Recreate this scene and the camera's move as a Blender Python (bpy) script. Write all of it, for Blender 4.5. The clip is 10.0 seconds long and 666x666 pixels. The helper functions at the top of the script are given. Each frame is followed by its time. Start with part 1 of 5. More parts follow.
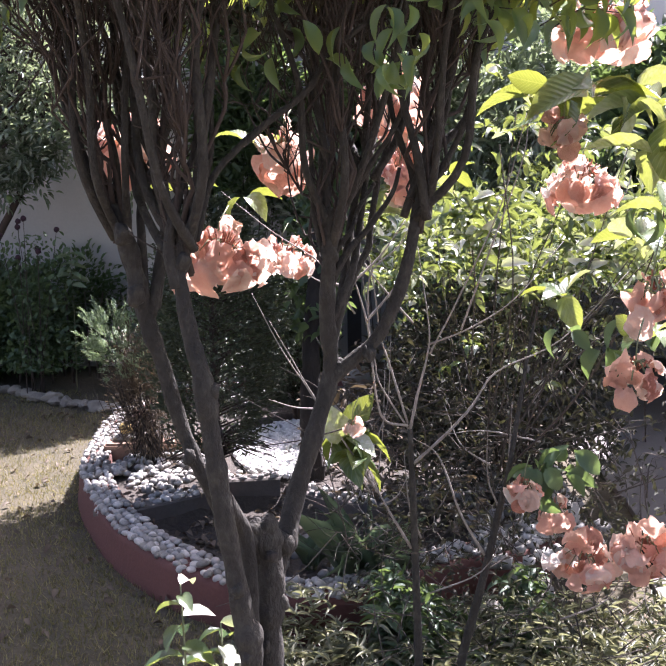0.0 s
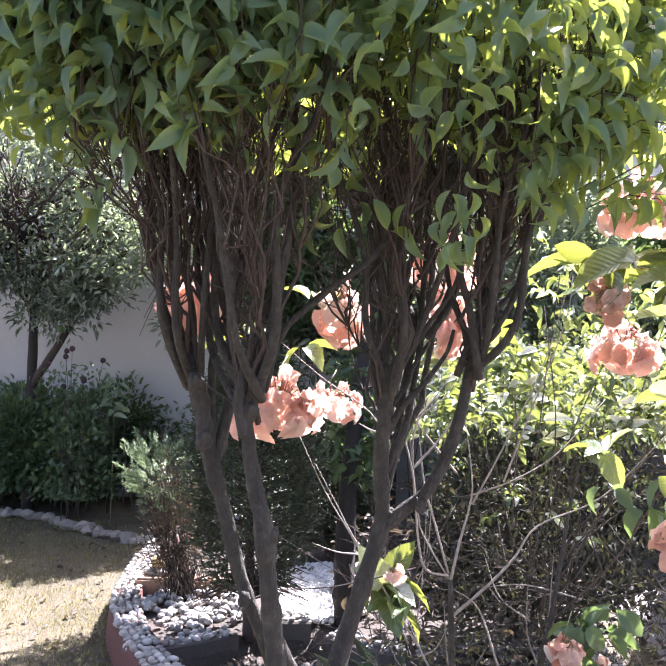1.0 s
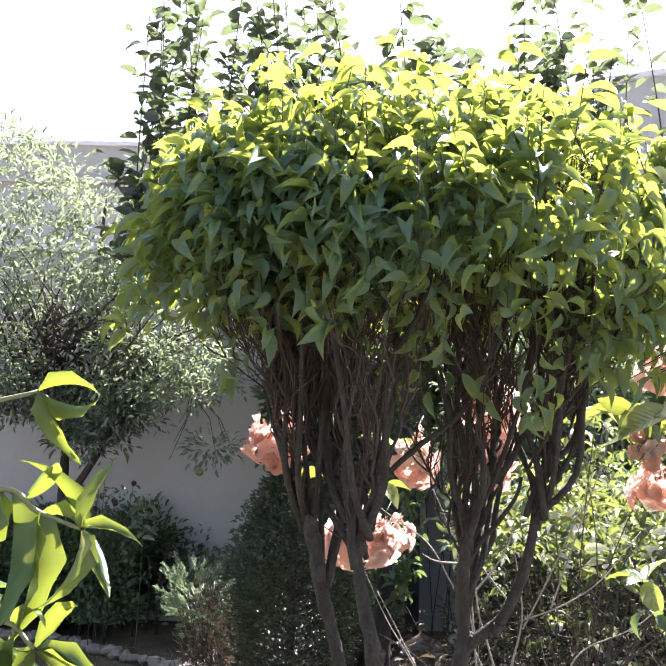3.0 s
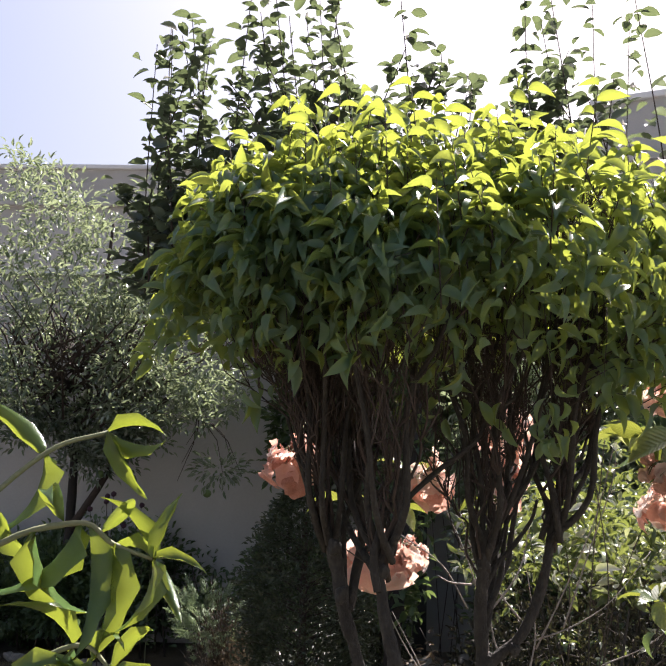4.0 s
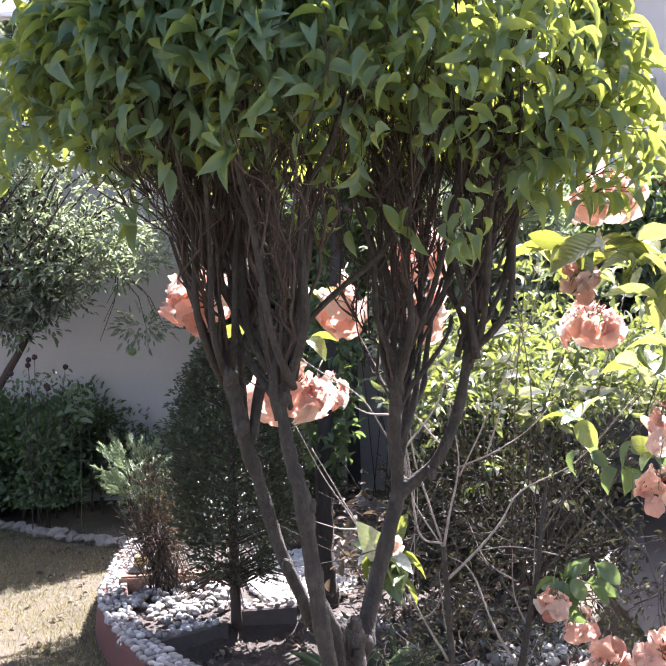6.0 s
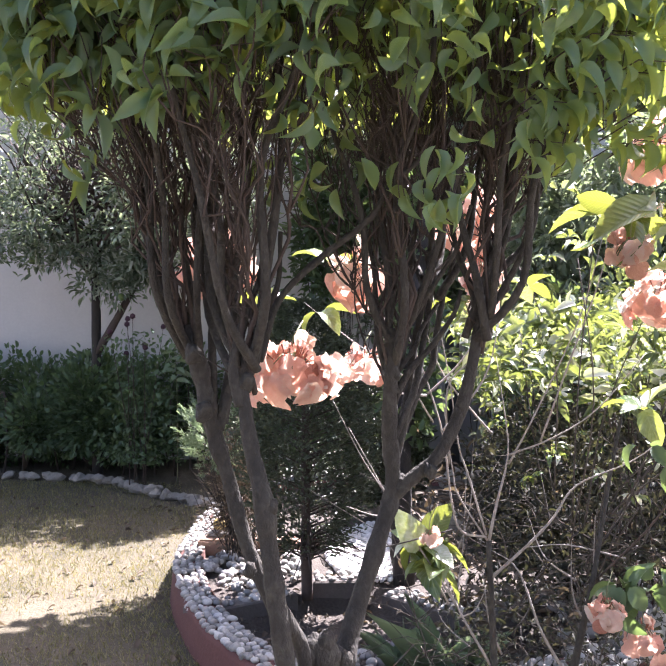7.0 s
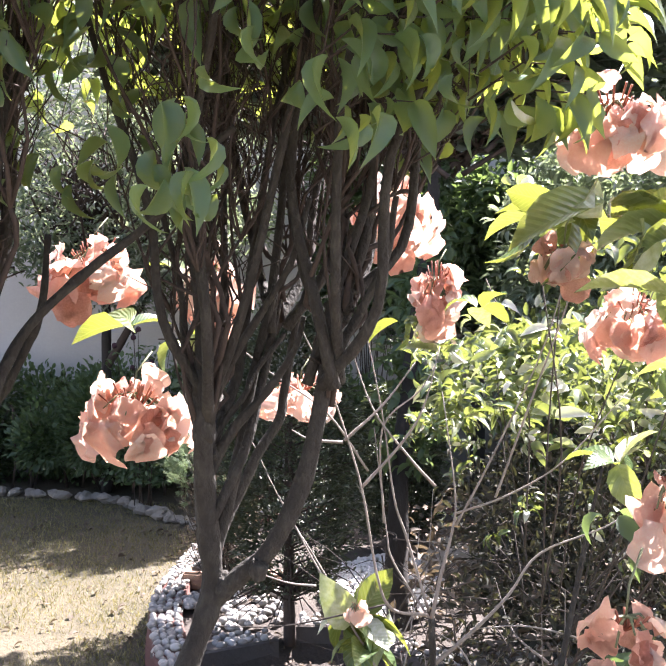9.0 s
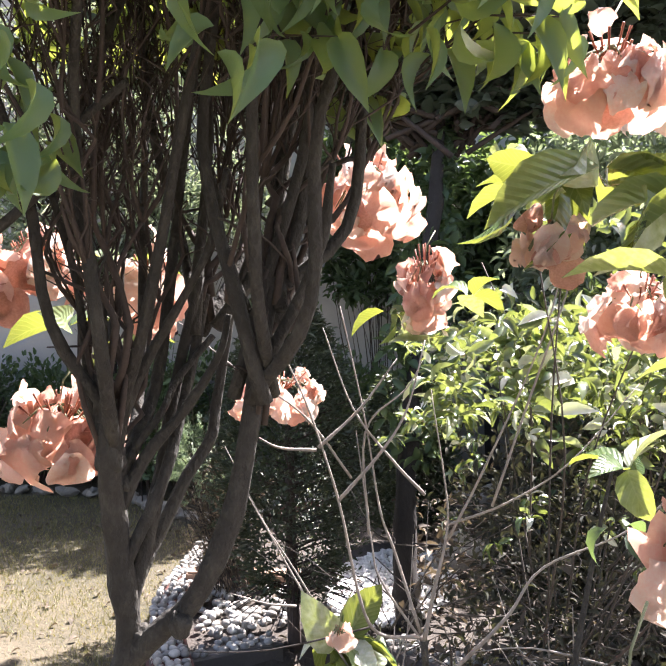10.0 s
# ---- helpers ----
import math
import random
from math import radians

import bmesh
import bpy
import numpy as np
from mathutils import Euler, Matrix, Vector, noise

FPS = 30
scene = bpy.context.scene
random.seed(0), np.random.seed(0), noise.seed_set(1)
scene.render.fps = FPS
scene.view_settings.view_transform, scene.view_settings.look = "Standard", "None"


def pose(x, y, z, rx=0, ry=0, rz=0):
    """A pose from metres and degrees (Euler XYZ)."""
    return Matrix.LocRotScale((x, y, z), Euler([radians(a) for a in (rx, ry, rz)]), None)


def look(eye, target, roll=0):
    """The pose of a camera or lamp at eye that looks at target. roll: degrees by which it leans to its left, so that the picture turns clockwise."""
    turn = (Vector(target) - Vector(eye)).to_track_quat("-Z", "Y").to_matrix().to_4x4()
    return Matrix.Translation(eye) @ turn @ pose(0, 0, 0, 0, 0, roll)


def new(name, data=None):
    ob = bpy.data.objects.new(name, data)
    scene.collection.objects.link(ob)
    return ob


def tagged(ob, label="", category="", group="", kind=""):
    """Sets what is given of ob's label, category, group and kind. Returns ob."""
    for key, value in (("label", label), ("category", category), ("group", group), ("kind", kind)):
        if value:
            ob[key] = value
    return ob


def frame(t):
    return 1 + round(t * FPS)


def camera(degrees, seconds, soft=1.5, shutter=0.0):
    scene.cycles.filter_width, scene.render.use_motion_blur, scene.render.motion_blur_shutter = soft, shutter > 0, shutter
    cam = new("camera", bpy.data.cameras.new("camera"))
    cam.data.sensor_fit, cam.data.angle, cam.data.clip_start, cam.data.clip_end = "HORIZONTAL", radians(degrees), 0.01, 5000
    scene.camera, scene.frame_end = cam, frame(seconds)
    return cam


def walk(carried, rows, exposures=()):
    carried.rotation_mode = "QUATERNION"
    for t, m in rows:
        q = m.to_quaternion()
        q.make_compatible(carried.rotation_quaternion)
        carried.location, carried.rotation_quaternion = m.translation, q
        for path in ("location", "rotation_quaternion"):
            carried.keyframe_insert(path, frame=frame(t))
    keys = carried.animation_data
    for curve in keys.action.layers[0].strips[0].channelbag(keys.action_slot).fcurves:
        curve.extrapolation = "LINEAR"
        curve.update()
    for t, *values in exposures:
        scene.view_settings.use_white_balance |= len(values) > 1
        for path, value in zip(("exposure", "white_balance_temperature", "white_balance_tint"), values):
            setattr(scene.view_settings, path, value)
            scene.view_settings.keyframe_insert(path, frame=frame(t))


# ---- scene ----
cam = camera(40.0, 10.0, 1.5)
PATH = [
    (0, (-0.01, -0.012, 1.688), (0.001, 1.967, 1.405), -0.8),
    (0.5, (0.016, -0.033, 1.712), (-0.152, 1.956, 1.58), 0.2),
    (1, (-0.047, -0.094, 1.717), (-0.111, 1.905, 1.733), 1.5),
    (1.5, (-0.195, -0.209, 1.72), (-0.057, 1.786, 1.712), -1.2),
    (2, (-0.246, -0.274, 1.733), (-0.11, 1.721, 1.778), 0.1),
    (2.5, (-0.225, -0.343, 1.748), (-0.284, 1.649, 1.916), 1.2),
    (3, (-0.196, -0.402, 1.766), (-0.281, 1.577, 2.036), 1.7),
    (3.2, (-0.203, -0.423, 1.775), (-0.293, 1.549, 2.097), 2.2),
    (4.3, (-0.232, -0.473, 1.777), (-0.301, 1.505, 2.07), 0.5),
    (4.5, (-0.23, -0.457, 1.767), (-0.223, 1.532, 1.974), 0.3),
    (5, (-0.254, -0.392, 1.743), (-0.128, 1.603, 1.794), -0.7),
    (5.2, (-0.263, -0.369, 1.737), (-0.13, 1.626, 1.77), -1.2),
    (6.3, (-0.082, -0.204, 1.713), (-0.079, 1.796, 1.696), -1.0),
    (6.5, (-0.019, -0.151, 1.727), (-0.07, 1.848, 1.693), 0.0),
    (7, (0.059, -0.051, 1.729), (-0.157, 1.936, 1.652), -0.6),
    (7.5, (0.065, 0.057, 1.737), (-0.109, 2.049, 1.734), -0.8),
    (8, (0.095, 0.18, 1.736), (-0.023, 2.176, 1.703), -2.4),
    (8.5, (0.22, 0.301, 1.742), (-0.052, 2.282, 1.735), -0.1),
    (9, (0.31, 0.402, 1.748), (-0.019, 2.374, 1.696), -0.2),
    (9.5, (0.317, 0.492, 1.753), (0.096, 2.48, 1.755), -1.6),
    (10, (0.358, 0.606, 1.755), (-0.01, 2.57, 1.674), -1.5),
]
walk(cam, [(t, look(eye, target, roll)) for t, eye, target, roll in PATH],
     [(0.0, 2.45, 5900, 26), (0.5, 2.86, 5900, 26), (1.0, 3.1, 5850, 25), (2.5, 3.05, 5950, 21), (3.2, 2.52, 6050, 19), (4.3, 1.55, 6400, 20), (4.6, 1.6, 6400, 20), (5.2, 2.4, 6050, 22),
      (6.3, 2.95, 5950, 25), (8.0, 3.12, 6000, 25), (9.0, 3.02, 6100, 22), (10.0, 2.75, 6200, 19)])

# ---- world and sun ----
SUN_AZ, SUN_EL = radians(32), radians(52)
world = bpy.data.worlds.new("world")
scene.world = world
world.use_nodes = True
wn = world.node_tree
sky = wn.nodes.new("ShaderNodeTexSky")
sky.sky_type = "NISHITA"
sky.sun_disc = False
sky.sun_elevation, sky.sun_rotation = SUN_EL, SUN_AZ
sky.air_density, sky.dust_density, sky.ozone_density = 1.2, 6.0, 0.8
bg = wn.nodes["Background"]
bg.inputs["Strength"].default_value = 0.058
wn.links.new(sky.outputs[0], bg.inputs[0])
sun_data = bpy.data.lights.new("sun", "SUN")
sun_data.energy, sun_data.angle, sun_data.color = 5.0, radians(0.53), (1.0, 0.96, 0.9)
sun = new("sun", sun_data)
to_sun = Vector((math.sin(SUN_AZ) * math.cos(SUN_EL), math.cos(SUN_AZ) * math.cos(SUN_EL), math.sin(SUN_EL)))
sun.matrix_world = look(to_sun * 30, (0, 0, 0))


# ---- materials ----
def nodes_of(name):
    m = bpy.data.materials.new(name)
    m.use_nodes = True
    t = m.node_tree
    return m, t, t.nodes["Principled BSDF"]


def ramp(t, fac, stops):
    r = t.nodes.new("ShaderNodeValToRGB")
    els = r.color_ramp.elements
    while len(els) < len(stops):
        els.new(0.5)
    for e, (p, c) in zip(els, stops):
        e.position, e.color = p, (*c, 1)
    t.links.new(fac, r.inputs[0])
    return r.outputs[0]


def noise_of(t, scale, detail=4.0, rough=0.55, coord="Object", stretch=None):
    tc = t.nodes.new("ShaderNodeTexCoord")
    n = t.nodes.new("ShaderNodeTexNoise")
    n.inputs["Scale"].default_value, n.inputs["Detail"].default_value, n.inputs["Roughness"].default_value = scale, detail, rough
    if stretch:
        mp = t.nodes.new("ShaderNodeMapping")
        mp.inputs["Scale"].default_value = stretch
        t.links.new(tc.outputs[coord], mp.inputs[0])
        t.links.new(mp.outputs[0], n.inputs[0])
    else:
        t.links.new(tc.outputs[coord], n.inputs[0])
    return n.outputs[0]


def mix(t, fac, a, b, blend="MIX"):
    m = t.nodes.new("ShaderNodeMix")
    m.data_type, m.blend_type = "RGBA", blend
    for sock, v in ((m.inputs[0], fac), (m.inputs[6], a), (m.inputs[7], b)):
        if isinstance(v, (int, float)):
            sock.default_value = v
        elif isinstance(v, tuple):
            sock.default_value = (*v, 1)
        else:
            t.links.new(v, sock)
    return m.outputs[2]


def bump(t, p, height, strength, dist):
    b = t.nodes.new("ShaderNodeBump")
    b.inputs["Strength"].default_value, b.inputs["Distance"].default_value = strength, dist
    t.links.new(height, b.inputs["Height"])
    t.links.new(b.outputs[0], p.inputs["Normal"])


def piece_random(t):
    """A number of its own for each loose piece, joined or not."""
    g, o, a = t.nodes.new("ShaderNodeNewGeometry"), t.nodes.new("ShaderNodeObjectInfo"), t.nodes.new("ShaderNodeMath")
    f = t.nodes.new("ShaderNodeMath")
    f.operation = "FRACT"
    t.links.new(g.outputs["Random Per Island"], a.inputs[0])
    t.links.new(o.outputs["Random"], a.inputs[1])
    t.links.new(a.outputs[0], f.inputs[0])
    return f.outputs[0]


def surface(name, stops, scale=8.0, rough=0.85, fine=60.0, relief=0.4, dist=0.004, metal=0.0, per_piece=0.0, stretch=None):
    """A plain surface: two scales of noise over a colour ramp, with fine relief."""
    m, t, p = nodes_of(name)
    a, b = noise_of(t, scale, 5.0, 0.6, stretch=stretch), noise_of(t, fine, 3.0, 0.6, stretch=stretch)
    mid = mix(t, 0.4, a, b)
    if per_piece:
        mid = mix(t, per_piece, mid, piece_random(t))
    t.links.new(ramp(t, mid, stops), p.inputs["Base Color"])
    p.inputs["Roughness"].default_value, p.inputs["Metallic"].default_value = rough, metal
    bump(t, p, b, relief, dist)
    return m


def leafy(name, stops, glow, share=0.45, rough=0.45, veins=0.0):
    """Leaves and petals: each with its own tone, letting light through."""
    m, t, p = nodes_of(name)
    tone = ramp(t, mix(t, 0.25 + veins * 0.12, piece_random(t), noise_of(t, 40.0 - 25.0 * veins, 4.0)), stops)
    t.links.new(tone, p.inputs["Base Color"])
    p.inputs["Roughness"].default_value = rough
    tr, ms = t.nodes.new("ShaderNodeBsdfTranslucent"), t.nodes.new("ShaderNodeMixShader")
    t.links.new(mix(t, 0.75, tone, glow), tr.inputs[0])
    ms.inputs[0].default_value = share
    t.links.new(p.outputs[0], ms.inputs[1])
    t.links.new(tr.outputs[0], ms.inputs[2])
    t.links.new(ms.outputs[0], t.nodes["Material Output"].inputs[0])
    bump(t, p, noise_of(t, 160.0 - 90.0 * veins, 3.0), 0.25 + veins * 0.6, 0.002 + 0.004 * veins)
    return m


M_TREE_LEAF = leafy("tree_leaf", [(0.0, (0.03, 0.075, 0.045)), (0.6, (0.052, 0.115, 0.068)), (1.0, (0.095, 0.165, 0.1))], (0.71, 0.79, 0.09), 0.3, 0.38)
# near-white and near-black tones paint sun glints and dark gaps between the leaves
M_GLINT_LEAF = leafy("glint_leaf", [(0.12, (0.014, 0.028, 0.013)), (0.48, (0.045, 0.075, 0.032)), (0.68, (0.16, 0.19, 0.11)), (0.84, (0.62, 0.62, 0.54))], (0.48, 0.56, 0.1), 0.19, 0.16)
M_STRAP = leafy("strap_leaf", [(0.0, (0.09, 0.14, 0.08)), (1.0, (0.19, 0.25, 0.16))], (0.35, 0.45, 0.18), 0.28, 0.3)
M_COVER = leafy("cover_leaf", [(0.0, (0.04, 0.05, 0.03)), (0.55, (0.12, 0.125, 0.075)), (1.0, (0.42, 0.4, 0.3))], (0.4, 0.4, 0.18), 0.28, 0.5)
M_PEACH_LEAF = leafy("peach_leaf", [(0.0, (0.03, 0.065, 0.022)), (0.7, (0.065, 0.12, 0.035)), (1.0, (0.11, 0.17, 0.05))], (0.5, 0.58, 0.05), 0.24, 0.22)
M_HEDGE_LEAF = leafy("hedge_leaf", [(0.0, (0.03, 0.055, 0.03)), (0.7, (0.055, 0.095, 0.045)), (1.0, (0.1, 0.15, 0.07))], (0.25, 0.35, 0.08), 0.28, 0.5)
M_CONIFER = leafy("conifer_leaf", [(0.0, (0.02, 0.032, 0.019)), (0.7, (0.048, 0.064, 0.032)), (1.0, (0.1, 0.096, 0.054))], (0.13, 0.16, 0.05), 0.18, 0.5)
M_CITRUS = leafy("citrus_leaf", [(0.0, (0.05, 0.075, 0.058)), (0.5, (0.115, 0.15, 0.11)), (0.95, (0.36, 0.39, 0.33))], (0.4, 0.48, 0.22), 0.3, 0.2)
# brown-black tones with the shade deep in the shrubs painted into the leaf colour
M_SHADED_LEAF = leafy("shaded_leaf", [(0.0, (0.013, 0.015, 0.009)), (0.6, (0.028, 0.028, 0.017)), (1.0, (0.075, 0.06, 0.04))], (0.12, 0.12, 0.04), 0.15, 0.85)
M_BACK_LEAF = leafy("back_leaf", [(0.0, (0.03, 0.042, 0.033)), (1.0, (0.09, 0.11, 0.08))], (0.25, 0.32, 0.12), 0.28, 0.3)
M_SILVER = leafy("silver_leaf", [(0.0, (0.12, 0.17, 0.1)), (1.0, (0.3, 0.36, 0.24))], (0.3, 0.4, 0.15), 0.3, 0.6)
M_DRY = leafy("dry_leaf", [(0.0, (0.06, 0.046, 0.032)), (1.0, (0.17, 0.13, 0.09))], (0.17, 0.125, 0.06), 0.2, 0.8)
# palest tones hold cream patches and paint the sunlit white of the bracts
M_PETAL = leafy("petal", [(0.16, (0.52, 0.18, 0.12)), (0.34, (0.82, 0.43, 0.33)), (0.52, (0.9, 0.6, 0.48)), (0.68, (0.95, 0.79, 0.66)), (0.8, (0.97, 0.94, 0.88))], (1.0, 0.63, 0.48), 0.42, 0.55, 1.0)


def broad_leaf(name, stops, glow, share, rough):
    """Large leaves with pale sunken side veins along the blade."""
    m, t, p = nodes_of(name)
    tc, xyz = t.nodes.new("ShaderNodeTexCoord"), t.nodes.new("ShaderNodeSeparateXYZ")
    t.links.new(tc.outputs["Object"], xyz.inputs[0])
    def calc(op, a, b):
        n = t.nodes.new("ShaderNodeMath")
        n.operation = op
        for sock, v in zip(n.inputs, (a, b)):
            if isinstance(v, (int, float)):
                sock.default_value = v
            else:
                t.links.new(v, sock)
        return n.outputs[0]
    side = calc("ABSOLUTE", xyz.outputs[0], 0.0)
    wave = calc("SINE", calc("MULTIPLY", calc("SUBTRACT", xyz.outputs[1], calc("MULTIPLY", side, 1.1)), 78.0), 0.0)
    vein = calc("POWER", calc("MAXIMUM", wave, 0.0), 6.0)
    rib = calc("LESS_THAN", side, 0.012)
    tone = ramp(t, mix(t, 0.3, piece_random(t), noise_of(t, 9.0, 4.0)), stops)
    tone = mix(t, calc("MULTIPLY", calc("MAXIMUM", vein, rib), 0.14), tone, (0.42, 0.46, 0.24))
    t.links.new(tone, p.inputs["Base Color"])
    p.inputs["Roughness"].default_value = rough
    tr, ms = t.nodes.new("ShaderNodeBsdfTranslucent"), t.nodes.new("ShaderNodeMixShader")
    t.links.new(mix(t, 0.7, tone, glow), tr.inputs[0])
    ms.inputs[0].default_value = share
    t.links.new(p.outputs[0], ms.inputs[1])
    t.links.new(tr.outputs[0], ms.inputs[2])
    t.links.new(ms.outputs[0], t.nodes["Material Output"].inputs[0])
    bump(t, p, calc("ADD", wave, calc("MULTIPLY", noise_of(t, 14.0, 3.0), 1.5)), 0.16, 0.02)
    return m


# whitest tone covers variegated leaves and paints the gloss on sunlit ones
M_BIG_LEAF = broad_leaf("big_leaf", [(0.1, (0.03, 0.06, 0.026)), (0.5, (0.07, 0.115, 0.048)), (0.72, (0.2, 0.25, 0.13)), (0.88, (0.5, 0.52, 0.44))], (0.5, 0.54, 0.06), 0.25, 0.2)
M_TUFT = surface("stalk_tuft", [(0.2, (0.16, 0.035, 0.02)), (0.8, (0.4, 0.14, 0.07))], 60, 0.7)
M_ROSE = surface("dark_rose", [(0.0, (0.02, 0.008, 0.015)), (1.0, (0.05, 0.015, 0.025))], 30)
M_BARK = surface("bark", [(0.25, (0.016, 0.0135, 0.0105)), (0.5, (0.031, 0.027, 0.021)), (0.68, (0.06, 0.054, 0.042)), (0.82, (0.14, 0.128, 0.104))], 26.0, 0.92, 130.0, 1.0, 0.006, stretch=(1, 1, 0.6))
M_TWIG = surface("twig", [(0.2, (0.024, 0.0175, 0.0135)), (0.8, (0.074, 0.052, 0.04))], 40.0, 0.88, 200.0, 0.4, 0.002)
M_DARK_BARK = surface("dark_bark", [(0.2, (0.014, 0.012, 0.01)), (0.8, (0.045, 0.038, 0.032))], 18.0, 0.95, 90.0, 0.9, 0.006, stretch=(1, 1, 0.3))
M_DRY_TWIG = surface("dry_twig", [(0.2, (0.025, 0.02, 0.016)), (0.8, (0.075, 0.06, 0.047))], 40.0, 0.9, 160.0, 0.4, 0.002, per_piece=0.5)
M_PALE_TWIG = surface("pale_twig", [(0.2, (0.12, 0.1, 0.085)), (0.6, (0.27, 0.24, 0.21)), (0.9, (0.46, 0.43, 0.39))], 35.0, 0.8, 160.0, 0.6, 0.002)
M_GREEN_TWIG = surface("green_twig", [(0.2, (0.1, 0.12, 0.05)), (0.8, (0.22, 0.22, 0.12))], 40.0, 0.7, 160.0, 0.3, 0.002)
M_GRASS = leafy("grass", [(0.0, (0.04, 0.05, 0.016)), (0.5, (0.115, 0.114, 0.044)), (1.0, (0.3, 0.268, 0.125))], (0.42, 0.36, 0.12), 0.28, 0.7)
M_SOIL = surface("soil", [(0.25, (0.026, 0.021, 0.017)), (0.75, (0.075, 0.06, 0.046))], 5.0, 0.95, 70.0, 0.9, 0.014)
M_LAWN = surface("lawn_soil", [(0.3, (0.028, 0.025, 0.013)), (0.5, (0.062, 0.051, 0.028)), (0.75, (0.14, 0.106, 0.068))], 1.6, 0.95, 55.0, 0.9, 0.012)
M_RED = surface("red_paint", [(0.2, (0.07, 0.026, 0.02)), (0.8, (0.13, 0.05, 0.038))], 4.0, 0.85, 60.0, 0.6, 0.004)
M_PEBBLE = surface("pebble", [(0.1, (0.125, 0.115, 0.1)), (0.5, (0.26, 0.245, 0.22)), (0.9, (0.5, 0.475, 0.43))], 14.0, 0.75, 120.0, 0.4, 0.002, per_piece=0.6)
M_STONE = surface("stone", [(0.2, (0.13, 0.12, 0.1)), (0.8, (0.34, 0.315, 0.27))], 10.0, 0.88, 90.0, 0.9, 0.008, per_piece=0.3)
M_GRAVEL = surface("pale_gravel", [(0.2, (0.55, 0.53, 0.51)), (0.8, (0.8, 0.78, 0.75))], 30.0, 0.9, 120.0, 0.5, 0.004)
M_WALL = surface("wall_paint", [(0.2, (0.36, 0.352, 0.335)), (0.8, (0.46, 0.45, 0.43))], 1.5, 0.9, 50.0, 0.25, 0.003)
M_WHITE = surface("white_paint", [(0.2, (0.62, 0.62, 0.62)), (0.8, (0.78, 0.78, 0.78))], 1.5, 0.85, 50.0, 0.25, 0.003)
M_TILE = surface("roof_edge", [(0.2, (0.2, 0.07, 0.05)), (0.8, (0.3, 0.12, 0.09))], 5.0, 0.8, 60.0, 0.4, 0.004)
M_BLACK = surface("black_paint", [(0.2, (0.012, 0.012, 0.014)), (0.8, (0.03, 0.03, 0.032))], 12.0, 0.5, 90.0, 0.2, 0.001)
M_CONCRETE = surface("concrete", [(0.2, (0.1, 0.09, 0.082)), (0.8, (0.16, 0.145, 0.132))], 2.0, 0.9, 70.0, 0.5, 0.004)
M_KERB = surface("kerb_render", [(0.2, (0.06, 0.052, 0.045)), (0.8, (0.12, 0.102, 0.088))], 5.0, 0.9, 60.0, 0.7, 0.005)
M_BROWN = surface("brown_block", [(0.2, (0.16, 0.09, 0.06)), (0.8, (0.28, 0.18, 0.12))], 6.0, 0.85, 60.0, 0.6, 0.004)
M_OCHRE = surface("ochre_fruit", [(0.2, (0.38, 0.26, 0.07)), (0.8, (0.55, 0.4, 0.14))], 10.0, 0.6, 80.0, 0.4, 0.003)
M_LIME = surface("green_fruit", [(0.2, (0.07, 0.12, 0.03)), (0.8, (0.13, 0.19, 0.05))], 10.0, 0.4, 80.0, 0.3, 0.002)


# ---- building blocks ----
rng = np.random.default_rng(7)


def put(name, verts, faces, material, parent=None, label="", smooth=True):
    me = bpy.data.meshes.new(name)
    me.from_pydata([tuple(map(float, v)) for v in verts], [], faces)
    me.materials.append(material)
    if smooth:
        me.polygons.foreach_set("use_smooth", [True] * len(me.polygons))
    ob = new(name, me)
    ob.parent = parent
    if label:
        tagged(ob, label)
    return ob


def part(name, bm, material, parent=None, label="", smooth=True):
    me = bpy.data.meshes.new(name)
    bm.to_mesh(me)
    bm.free()
    me.materials.append(material)
    if smooth:
        me.polygons.foreach_set("use_smooth", [True] * len(me.polygons))
    ob = new(name, me)
    ob.parent = parent
    if label:
        tagged(ob, label)
    return ob


def thing(name, place, label, category, group="", kind=""):
    ob = new(name)
    ob.location = place
    ob.empty_display_size = 0.05
    return tagged(ob, label, category, group, kind)


def local(parent, pts):
    o = Vector(parent.location) if parent else Vector()
    return [Vector(p) - o for p in pts]


def smooth_line(pts, steps=6):
    """Catmull-Rom through a few points."""
    p = [Vector(q) for q in pts]
    p = [p[0] * 2 - p[1]] + p + [p[-1] * 2 - p[-2]]
    out = []
    for i in range(1, len(p) - 2):
        for k in range(steps):
            s = k / steps
            a, b, c, d = p[i - 1], p[i], p[i + 1], p[i + 2]
            out.append(0.5 * (2 * b + (c - a) * s + (2 * a - 5 * b + 4 * c - d) * s * s + (3 * b - a - 3 * c + d) * s ** 3))
    out.append(p[-2])
    return out


def tube_into(verts, faces, pts, radii, sides=6, wobble=0.0):
    """Adds a round tube along pts to the lists."""
    base = len(verts)
    n = len(pts)
    up = Vector((0.31, 0.87, 0.2)).normalized()
    for i, p in enumerate(pts):
        d = (pts[min(i + 1, n - 1)] - pts[max(i - 1, 0)])
        d = d.normalized() if d.length > 1e-9 else Vector((0, 0, 1))
        a = d.cross(up)
        a = a.normalized() if a.length > 1e-3 else d.orthogonal().normalized()
        b = d.cross(a)
        for k in range(sides):
            w = 2 * math.pi * k / sides
            r = radii[i] * (1 + wobble * noise.noise(Vector((p.x * 45, p.y * 45, p.z * 30 + k * 3.1))))
            verts.append(p + (a * math.cos(w) + b * math.sin(w)) * r)
    for i in range(n - 1):
        for k in range(sides):
            k2 = (k + 1) % sides
            faces.append((base + i * sides + k, base + i * sides + k2, base + (i + 1) * sides + k2, base + (i + 1) * sides + k))
